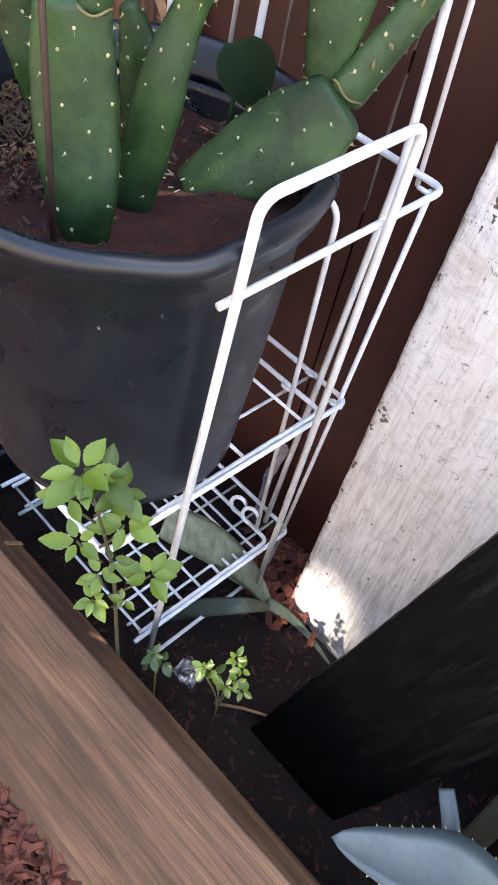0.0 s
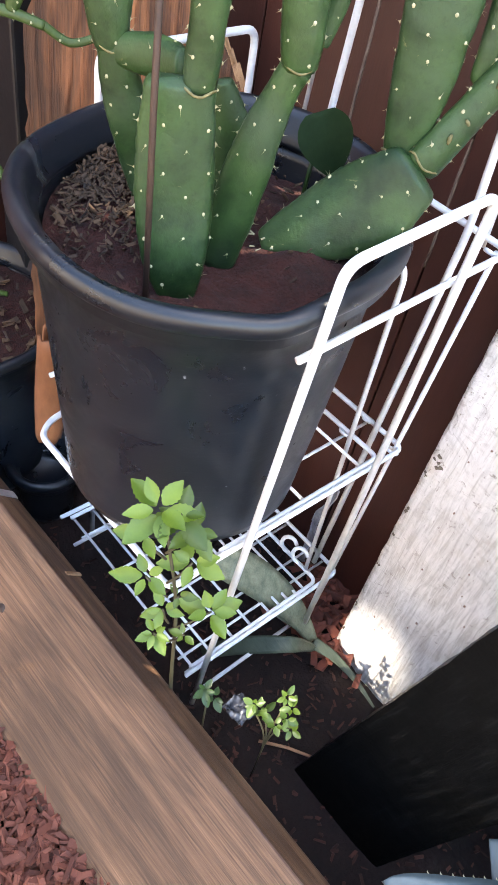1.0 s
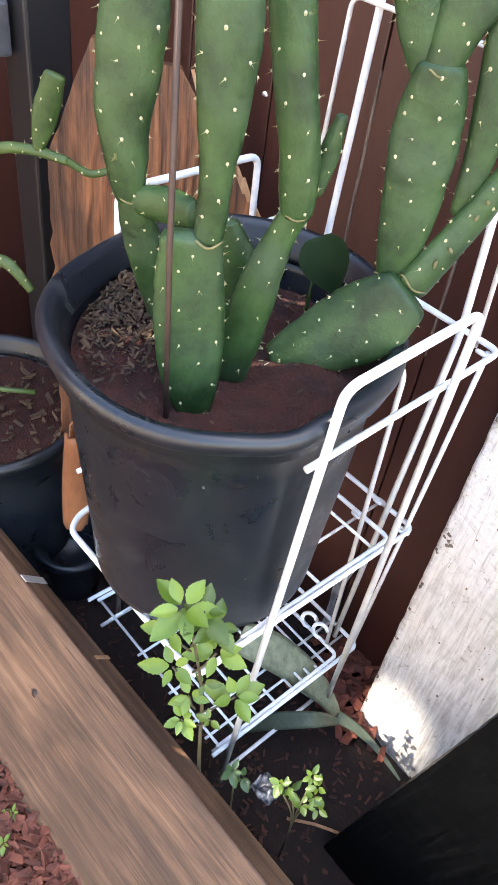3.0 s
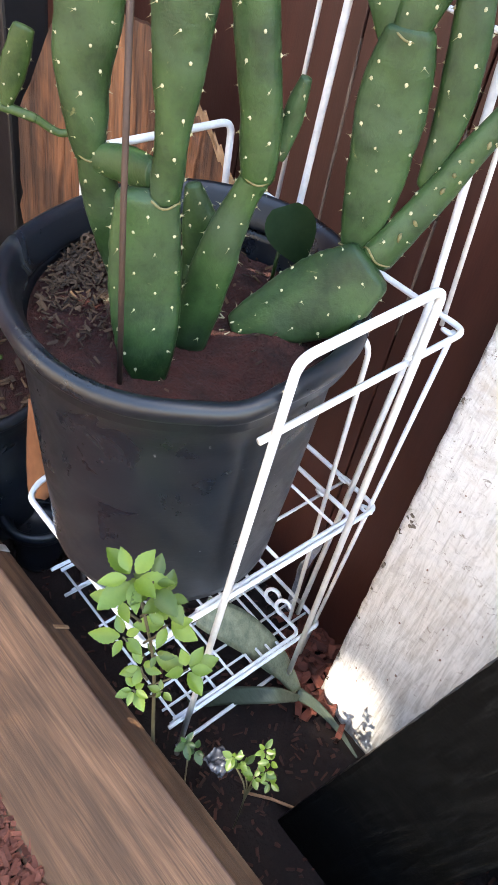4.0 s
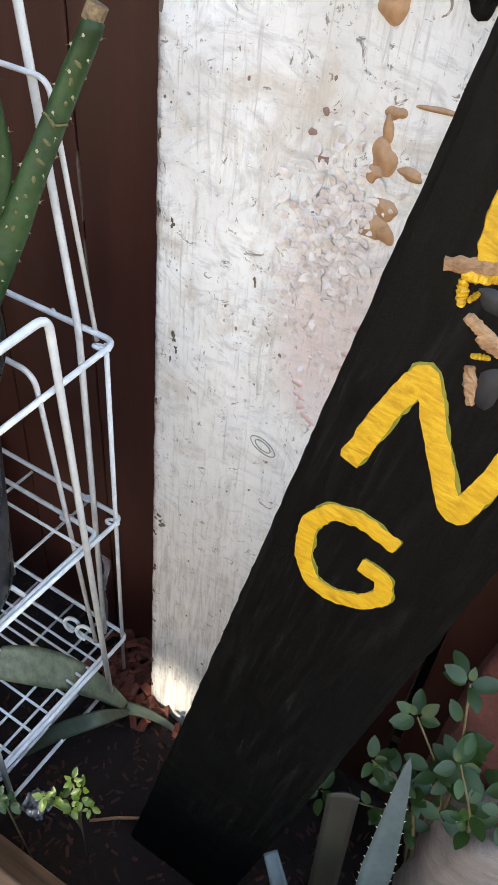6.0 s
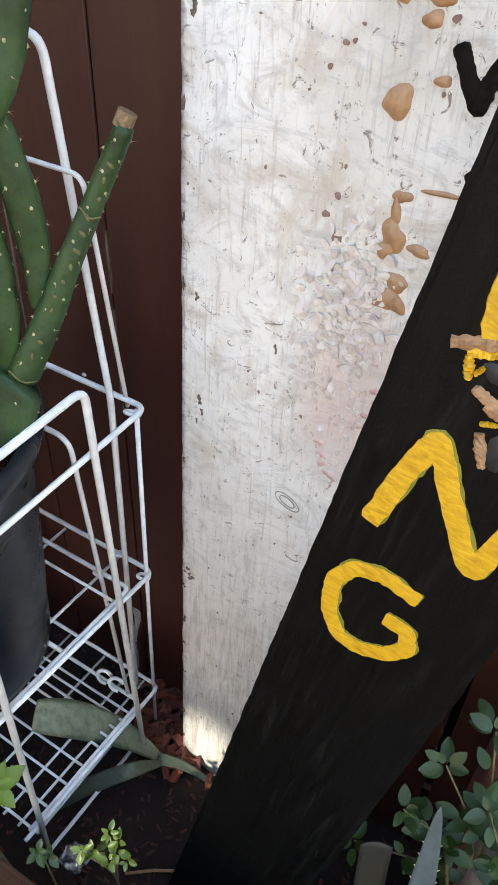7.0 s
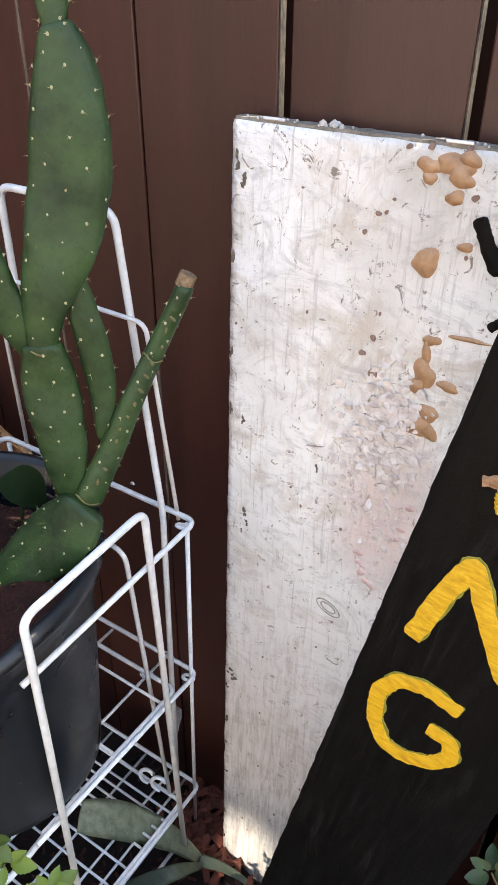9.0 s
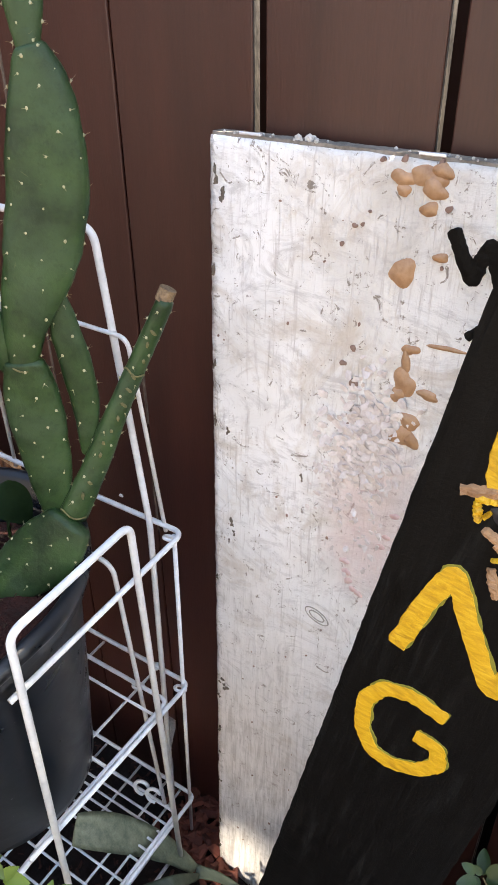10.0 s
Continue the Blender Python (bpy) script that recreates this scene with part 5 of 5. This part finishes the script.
strap = thing("fallen_leaf_plant", (-0.20, 0.475, 0.0), "pale drooping strap leaves lying over the rack's foot", "plant")
wide = lambda s: (0.55 + 0.45 * math.sin(math.pi * min(1, s * 1.25 + 0.1))) * (1 if s < 0.75 else 1 - 0.75 * (s - 0.75) / 0.25)
ribbon([(-0.326, 0.374, 0.192), (-0.290, 0.409, 0.166), (-0.248, 0.449, 0.112), (-0.208, 0.476, 0.046)], 0.050, M_STRAP, "leaf", strap, 0.10, 0.003, (0.35, -0.45, 0.8), shape=lambda s: (0.70 + 0.30 * math.sin(math.pi * min(1, s * 1.3 + 0.1))) * (1 if s < 0.7 else 1 - 0.62 * (s - 0.7) / 0.3))
ribbon([(-0.298, 0.352, 0.010), (-0.258, 0.385, 0.056), (-0.213, 0.425, 0.084), (-0.202, 0.460, 0.055), (-0.200, 0.478, 0.032)], 0.024, M_STRAP_DARK, "leaf", strap, 0.2, 0.002, (0.3, -0.4, 0.8), shape=wide)
ribbon([(-0.207, 0.476, 0.042), (-0.176, 0.491, 0.032), (-0.136, 0.499, 0.018), (-0.093, 0.496, 0.010)], 0.019, M_STRAP_DARK, "leaf", strap, 0.2, 0.003, (0.1, -0.3, 0.9), shape=lambda s: 1 - 0.85 * s)
ribbon([(-0.262, 0.440, 0.085), (-0.235, 0.460, 0.066), (-0.208, 0.475, 0.042)], 0.010, M_STRAP, "leaf", strap, 0.2, 0.002, (0.3, -0.4, 0.8), shape=wide)

agave = thing("agave", (0.20, 0.26, 0.0), "blue-grey agave with broad toothed leaves beside the sign board", "agave")
spear = lambda s: max(0.02, min(1, (1 - s) * 2.4) ** 0.75 * (0.72 + 0.28 * s))
ribbon([(0.275, 0.335, 0.04), (0.225, 0.325, 0.20), (0.155, 0.298, 0.272), (0.102, 0.263, 0.292), (0.052, 0.231, 0.300)], 0.082, M_AGAVE, "leaf", agave, 0.20, 0.006, (0.0, -0.25, 1.0), 1, spear)
ribbon([(0.205, 0.33, 0.0), (0.195, 0.362, 0.22), (0.186, 0.392, 0.335), (0.174, 0.428, 0.435)], 0.034, M_AGAVE, "leaf", agave, 0.25, 0.004, (0.3, -0.8, 0.3), 1, spear)
ribbon([(0.235, 0.30, 0.02), (0.232, 0.30, 0.2), (0.235, 0.30, 0.30)], 0.05, M_AGAVE, "leaf", agave, 0.25, 0.005, (0.2, -0.5, 0.7), 1, spear)
ribbon([(0.19, 0.26, 0.0), (0.165, 0.275, 0.16), (0.135, 0.31, 0.26), (0.095, 0.345, 0.285)], 0.024, M_AGAVE, "leaf", agave, 0.3, 0.003, (0.3, -0.5, 0.7), 0, lambda s: 1 - 0.4 * s)
ribbon([(0.16, 0.36, 0.0), (0.150, 0.375, 0.18), (0.135, 0.395, 0.375)], 0.030, varied("dead_leaf", (0.005, 0.005, 0.0035), (0.016, 0.0155, 0.0095), 30, 150, 0.7), "dry_leaf", agave, 0.2, 0.002, (0.4, -0.8, 0.1), 0, lambda s: 1.0)
ribbon([(0.15, 0.30, 0.0), (0.135, 0.30, 0.15), (0.10, 0.31, 0.23)], 0.03, M_AGAVE, "leaf", agave, 0.25, 0.004, (0.2, -0.7, 0.5), 0, spear)

bush = thing("small_leaved_bush", (0.22, 0.47, 0.0), "dark green bush with small oval leaves and thin twigs", "bush")
twigs = [[(0.24, 0.47, 0.0), (0.20, 0.455, 0.28), (0.110, 0.418, 0.30)], [(0.24, 0.47, 0.0), (0.215, 0.46, 0.36), (0.165, 0.44, 0.48)], [(0.25, 0.48, 0.0), (0.215, 0.465, 0.40), (0.19, 0.44, 0.56)],
         [(0.26, 0.47, 0.0), (0.25, 0.44, 0.36), (0.21, 0.41, 0.50)], [(0.26, 0.48, 0.0), (0.27, 0.46, 0.35), (0.25, 0.44, 0.55)], [(0.24, 0.46, 0.1), (0.19, 0.44, 0.36), (0.145, 0.425, 0.40)]]
for tw in twigs:
    line = rounded(tw, 0.12, 8)
    bm = bmesh.new()
    tube(bm, line, 0.0019, 6, taper=lambda s: 1.2 - 0.7 * s)
    wpart("twig", bm, M_STEM, bush, "", True)
    for k in range(4, len(line)):
        if tw[0][2] == 0.0 and line[k].z < 0.2:
            continue
        for _ in range(3):
            d = Vector((rnd.uniform(-1, 1), rnd.uniform(-1, 0.6), rnd.uniform(-0.2, 0.9))).normalized()
            p = line[k] + d * rnd.uniform(0.001, 0.012)
            bm = bmesh.new()
            l = rnd.uniform(0.013, 0.024)
            blade(bm, p, d, (rnd.uniform(-0.4, 0.4), -0.5, 0.9), l, l * 0.6, 0.15, 0.2, 6, shape=lambda s: math.sin(math.pi * (0.06 + 0.92 * s)) ** 0.7)
            wpart("leaf", bm, M_LEAF_DARK, bush, "", True)
    whorl(bush, line[-1], (0.1, -0.4, 0.8), 4, 0.022, M_LEAF_DARK, rnd, 0.0, 0.5, 0.6)


def rock(name, at, size, mat, label, seed, turn=0):
    bm = bmesh.new()
    bmesh.ops.create_icosphere(bm, subdivisions=4, radius=1)
    for v in bm.verts:
        p = v.co.copy()
        q = Vector([math.copysign(abs(c) ** 0.6, c) for c in p])
        k = 1 + 0.12 * noise.noise(p * 1.7 + Vector((seed, 0, 0))) + 0.05 * noise.noise(p * 6)
        v.co = Vector((q.x * size[0], q.y * size[1], q.z * size[2])) * k * 0.8
    lowest = min(v.co.z for v in bm.verts)
    bmesh.ops.translate(bm, verts=bm.verts, vec=(0, 0, -lowest - 0.01))
    ob = part(name, bm, mat, None, "", True)
    ob.matrix_world = pose(*at, 0, 0, turn)
    return tagged(ob, label, "stone")


rock("pale_stone", (0.305, 0.475, 0.0), (0.12, 0.06, 0.235), M_STONE, "pale grey weathered stone with streaks beside the bush", 3, 15)
rock("red_stone", (0.26, 0.538, 0.0), (0.085, 0.035, 0.37), varied("red_rock", (0.05, 0.012, 0.010), (0.17, 0.06, 0.05), 14, 120, 0.8, 0.8, 0.003), "dark red weathered block standing against the fence", 8, 0)

# ---- mulch ----
rnd = random.Random(31)
bm = bmesh.new()


def front_place():
    x, y = rnd.uniform(-0.60, 0.05), rnd.uniform(-0.13, 0.085)
    return x, y, 0.084 + rnd.uniform(0, 0.012)


chips(bm, 5200, front_place, 0.0078, rnd, 0.25, 0.6)
tagged(part("mulch", bm, M_MULCH), "red-brown shredded bark mulch in front of the plank", "mulch", kind="stuff")
bm = bmesh.new()


def back_place():
    x, y = rnd.uniform(-0.62, 0.30), rnd.uniform(0.24, 0.59)
    return x, y, earth_height(x, y) + rnd.uniform(0, 0.006)


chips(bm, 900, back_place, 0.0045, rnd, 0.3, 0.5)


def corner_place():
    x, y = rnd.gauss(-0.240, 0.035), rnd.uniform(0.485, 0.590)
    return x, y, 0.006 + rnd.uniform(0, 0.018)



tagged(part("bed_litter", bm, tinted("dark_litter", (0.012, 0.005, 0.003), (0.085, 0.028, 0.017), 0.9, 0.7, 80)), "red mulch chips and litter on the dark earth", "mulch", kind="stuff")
bm = bmesh.new()
chips(bm, 130, corner_place, 0.013, rnd, 0.4, 0.7)
tagged(part("bark_chunks", bm, tinted("red_bark", (0.05, 0.012, 0.007), (0.22, 0.060, 0.036), 0.85, 0.7, 80)), "red bark chunks heaped at the foot of the fence", "mulch", kind="stuff")
bm = bmesh.new()
tube(bm, [(-0.155, 0.335, 0.012), (-0.125, 0.358, 0.016), (-0.085, 0.385, 0.012)], 0.0022, 6)
tagged(part("dry_twig", bm, M_SPLINTER, None, "", True), "thin dry tan twig lying on the earth", "twig")
bm = bmesh.new()
bmesh.ops.create_grid(bm, x_segments=14, y_segments=14, size=0.014)
for v in bm.verts:
    v.co.z = 0.010 * noise.noise(v.co * 90) + 0.008 * noise.noise(v.co * 200 + Vector((3, 1, 0)))
bmesh.ops.translate(bm, verts=bm.verts, vec=(-0.160, 0.272, 0.19))
foil = part("plastic_scrap", bm, varied("dark_film", (0.012, 0.013, 0.018), (0.07, 0.075, 0.09), 60, 200, 0.25, 0.3, 0.001), None, "", True)
tagged(foil, "crumpled grey plastic scrap caught in the plants", "plastic scrap")

bm = bmesh.new()
rows = []
for k in range(22):
    q = k / 21
    c = Vector((-0.318 - 0.012 * q + 0.004 * math.sin(q * 9), 0.572 + 0.004 * math.sin(q * 13), 0.215 - 0.20 * q))
    w = 0.010 * (0.6 + 0.5 * noise.noise((q * 7, 1, 0)))
    rows.append([bm.verts.new(c + Vector((w * a, 0.006 * noise.noise((q * 14, a * 2, 3)), 0))) for a in (-1, -0.5, 0, 0.5, 1)])
for a, b in zip(rows, rows[1:]):
    for k in range(4):
        bm.faces.new((a[k], a[k + 1], b[k + 1], b[k]))
bmesh.ops.solidify(bm, geom=bm.faces[:], thickness=0.0004)
tagged(part("film_strip", bm, varied("milky_film", (0.22, 0.23, 0.26), (0.55, 0.56, 0.60), 60, 200, 0.25, 0.3, 0.001), None, "", True), "crumpled strip of milky plastic film hanging by the fence", "plastic scrap")
for name, at, r, mat, label in (("screw_head", (-0.632, 0.746), 0.0045, M_BRIGHT, "shiny screw head in the fence"), ("paint_splash", (-0.381, 0.592), 0.0035, M_WIRE, "drop of white paint on the fence")):
    bm = bmesh.new()
    blob(bm, at[0], at[1], r, r * 0.9, 0.0012, 14, 3, FENCE_Y)
    adopt(part(name, bm, mat, None, label, True), fence)

# ---- the corner behind the rack ----
nursery_pot("nursery_pot", (-0.800, 0.265, 0.035), 0.125, 0.150, 0.285, "black plastic nursery pot with a cactus, behind the rack")
soil_disc("potting_soil", (-0.80, 0.265), 0.137, 0.290, "dark potting soil in the rear pot", lambda x, y: 0.0)
bm = bmesh.new()
chips(bm, 140, lambda: (lambda a, r: (-0.80 + r * math.cos(a), 0.265 + r * math.sin(a), 0.297))(rnd.uniform(0, 6.28), rnd.uniform(0.02, 0.13)), 0.006, rnd)
tagged(part("bark_bits", bm, M_CHIP), "bark bits on the rear pot's soil", "bark", kind="stuff")
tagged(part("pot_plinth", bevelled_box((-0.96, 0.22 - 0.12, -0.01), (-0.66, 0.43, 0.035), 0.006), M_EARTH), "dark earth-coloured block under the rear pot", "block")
cactus2 = thing("slim_cactus", (-0.75, 0.28, 0.290), "slender light green cactus of narrow joints in the rear pot", "cactus")
M_CACTUS2 = cactus_skin("pale_cactus_skin", (0.014, 0.036, 0.008), (0.055, 0.090, 0.022), (0.07, 0.105, 0.045))
F2 = (0.8, -0.5, 0.3)
for line, widths, thick in (
        ([(-0.782, 0.258, 0.265), (-0.764, 0.258, 0.38), (-0.748, 0.259, 0.475)], [0.028, 0.030, 0.022], 0.022),
        ([(-0.748, 0.259, 0.465), (-0.736, 0.262, 0.55), (-0.724, 0.266, 0.66)], [0.021, 0.032, 0.022], 0.020),
        ([(-0.724, 0.266, 0.650), (-0.712, 0.268, 0.74), (-0.706, 0.272, 0.88)], [0.022, 0.036, 0.030], 0.022),
        ([(-0.708, 0.266, 0.690), (-0.690, 0.284, 0.712), (-0.660, 0.306, 0.718), (-0.632, 0.332, 0.712)], [0.009, 0.0115, 0.0105, 0.009], 0.009),
        ([(-0.635, 0.330, 0.713), (-0.622, 0.350, 0.700), (-0.606, 0.368, 0.708)], [0.008, 0.008, 0.007], 0.007),
        ([(-0.655, 0.310, 0.718), (-0.650, 0.318, 0.755), (-0.641, 0.327, 0.795)], [0.010, 0.026, 0.020], 0.011),
        ([(-0.718, 0.262, 0.580), (-0.690, 0.280, 0.582), (-0.668, 0.296, 0.552)], [0.010, 0.014, 0.009], 0.009)):
    pad(cactus2, line, widths, thick, F2, seed=31 + len(cactus2.children), mat=M_CACTUS2)
bm = bmesh.new()
tube(bm, [(-0.735, 0.235, 0.405), (-0.705, 0.26, 0.398), (-0.672, 0.29, 0.402)], 0.0035, 8)
wpart("limb", bm, M_CACTUS2, cactus2, "", True)

# reddish rough-sawn board with a broken top and foot
RB = Matrix.Translation((-0.618, 0.415, 0.20)) @ pose(0, 0, 0, 0, 0, 53) @ pose(0, 0, 0, -6, 0, 0) @ pose(0, 0, 0, 0, -90, 0)
old = thing("old_board", (0, 0, 0), "reddish brown rough-sawn board with torn edges, leaning", "board")
old.matrix_world = RB
bm = bmesh.new()
nx, nz = 40, 16
front, back = [], []
for i in range(nx + 1):
    for j in range(nz + 1):
        s, w = i / nx, j / nz
        topc = 0.585 + 0.02 * w + 0.012 * noise.noise((w * 9, 0, 1))
        x = s * topc
        half0 = -0.185 + 0.15 * max(0, s - 0.60) / 0.40 + 0.004 * noise.noise((s * 40, 2, 0))
        half1 = 0.11 + 0.006 * noise.noise((s * 30, 5, 0)) - 0.05 * max(0, s - 0.8) / 0.2
        z = half0 + (half1 - half0) * w
        front.append(bm.verts.new((x, -0.0015 * noise.noise((x * 6, z * 120, 0)), z)))
        back.append(bm.verts.new((x, 0.018, z)))
n = nz + 1
for i in range(nx):
    for j in range(nz):
        a = i * n + j
        bm.faces.new((front[a], front[a + 1], front[a + n + 1], front[a + n]))
        bm.faces.new((back[a], back[a + n], back[a + n + 1], back[a + 1]))
rim = [j for j in range(n)] + [i * n + nz for i in range(1, nx + 1)] + [nx * n + j for j in range(nz - 1, -1, -1)] + [i * n for i in range(nx - 1, 0, -1)]
for a, b in zip(rim, rim[1:] + rim[:1]):
    bm.faces.new((front[a], back[a], back[b], front[b]))
bmesh.ops.recalc_face_normals(bm, faces=bm.faces[:])
for v in bm.verts:
    v.co = Vector((v.co.x, v.co.y, v.co.z))
part("plank", bm, M_REDWOOD, old)
bm = bmesh.new()
for k in range(14):
    l = rnd.uniform(0.008, 0.03)
    vs = box(bm, (-l, -0.003, -0.002), (l, 0.004, 0.002))
    bmesh.ops.transform(bm, matrix=Matrix.Translation((0.36 + 0.20 * k / 13, 0.002, -0.183 + 0.15 * max(0, (0.36 + 0.20 * k / 13) / 0.595 - 0.60) / 0.40)) @ pose(0, 0, 0, 0, rnd.uniform(-55, -15), 0), verts=vs)
tagged(part("torn_edge", bm, M_SPLINTER, old, "tan torn wood fibres"), kind="stuff")

# hollow broken piece of bark by the pots
bm = bmesh.new()
segs, rows = 18, 12
ring = []
for i in range(rows + 1):
    z = 0.20 * i / rows
    r = []
    for j in range(segs + 1):
        a = math.radians(-150 + 300 * j / segs)
        e = (0.012 * noise.noise((j * 0.7, 3, 1)) if i in (0, rows) else 0)
        r.append(((0.017 + 0.002 * math.sin(z * 20)) * math.cos(a), 0.017 * math.sin(a), z + e))
    ring.append(r)
out = [[bm.verts.new(p) for p in r] for r in ring]
inn = [[bm.verts.new((p[0] * 0.8, p[1] * 0.8, p[2])) for p in r] for r in ring]
for i in range(rows):
    for j in range(segs):
        bm.faces.new((out[i][j], out[i][j + 1], out[i + 1][j + 1], out[i + 1][j]))
        bm.faces.new((inn[i][j], inn[i + 1][j], inn[i + 1][j + 1], inn[i][j + 1]))
    for j in (0, segs):
        bm.faces.new((out[i][j], out[i + 1][j], inn[i + 1][j], inn[i][j]))
for i in (0, rows):
    for j in range(segs):
        bm.faces.new((out[i][j], out[i][j + 1], inn[i][j + 1], inn[i][j]))
bmesh.ops.recalc_face_normals(bm, faces=bm.faces[:])
bark = part("hollow_branch", bm, varied("tan_bark", (0.12, 0.042, 0.016), (0.26, 0.105, 0.045), 30, 160, 0.75, 0.5, 0.001, (1, 1, 0.3)), None, "", True)
bark.matrix_world = pose(-0.585, 0.288, 0.235, 8, 6, 40)
tagged(bark, "hollow broken orange-brown branch piece leaning between the pots", "branch")

small_pot = nursery_pot("small_black_pot", (-0.655, 0.318, -0.01), 0.040, 0.052, 0.115, "small glossy black plastic pot on the earth behind the rack")

post = thing("black_post", (-0.86, 0.44, 0.0), "square black metal post standing before the fence", "post", kind="structure")
bm = bevelled_box((-0.895, 0.40, -0.01), (-0.835, 0.46, 1.85), 0.004, 2)
wpart("tube", bm, M_METAL, post)
bm = bevelled_box((-0.93, 0.30, 0.74), (-0.86, 0.395, 0.80), 0.004, 2)
wpart("bracket", bm, varied("grey_metal", (0.12, 0.12, 0.13), (0.25, 0.25, 0.27), 20, 100, 0.35, metal=0.7), post, "grey metal bracket")
# unseen backing added so that the open fence gaps look dark
back = bmesh.new()
box(back, (-1.3, 0.67, -0.05), (1.2, 0.69, 1.17))
tagged(part("gap_backing", back, M_METAL), "unseen dark backing added right behind the fence for its gaps", "wall", kind="structure")
side = bmesh.new()
box(side, (-1.30, 0.64 - 1.6, -0.05), (-1.26, 0.64, 1.9))
tagged(part("wall_side", side, M_FENCE), "dark brown side fence closing the corner", "fence", kind="structure")
# unseen wall added to throw warm sunlight back onto the corner
bounce_bm = bmesh.new()
box(bounce_bm, (-4.5, -3.45, -0.1), (4.5, -3.3, 2.45))
tagged(part("bounce_wall", bounce_bm, varied("bounce_wall_paint", (0.50, 0.45, 0.395), (0.63, 0.575, 0.51), 4, 60, 0.9, 0.5, 0.003)), "unseen pale wall added across the yard as a light reflector", "wall", kind="structure")

for x, y in ((-0.345, 0.052), (-0.322, 0.028)):
    sprout = thing("weed_sprout", (x, y, 0.085), "tiny bright green weed sprout in the mulch", "weed", "sprouts in the mulch")
    whorl(sprout, (x, y, 0.098), (0.2, -0.2, 1), 5, 0.012, M_LEAF, rnd, 0.05, 0.4, 0.5)

# sunlight through the fence gaps drawn as strips on the plank; its knots
for lo, hi, mat, name, label in (((-0.160, 0.002, -0.001), (-0.146, 0.044, 0.0012), M_SUN_STRIP, "paint_sliver", "white strip standing in for sunlight on the edge"), ((-0.008, 0.018, -0.001), (-0.002, 0.046, 0.0014), M_SPLINTER, "tan_splinter", "tan strip standing in for sunlight on the edge")):
    bm = bevelled_box(lo, hi, 0.0005, 1)
    part(name, bm, mat, plank, label)
for p, r in (((-0.033, 0.0, -0.0814), 0.007), ((0.52, 0.0, -0.10), 0.004)):
    bm = bmesh.new()
    blob(bm, p[0], p[2], r, r * 0.7, 0.0008, 16, 5)
    part("knot", bm, M_KNOT, plank, "dark knot", True)
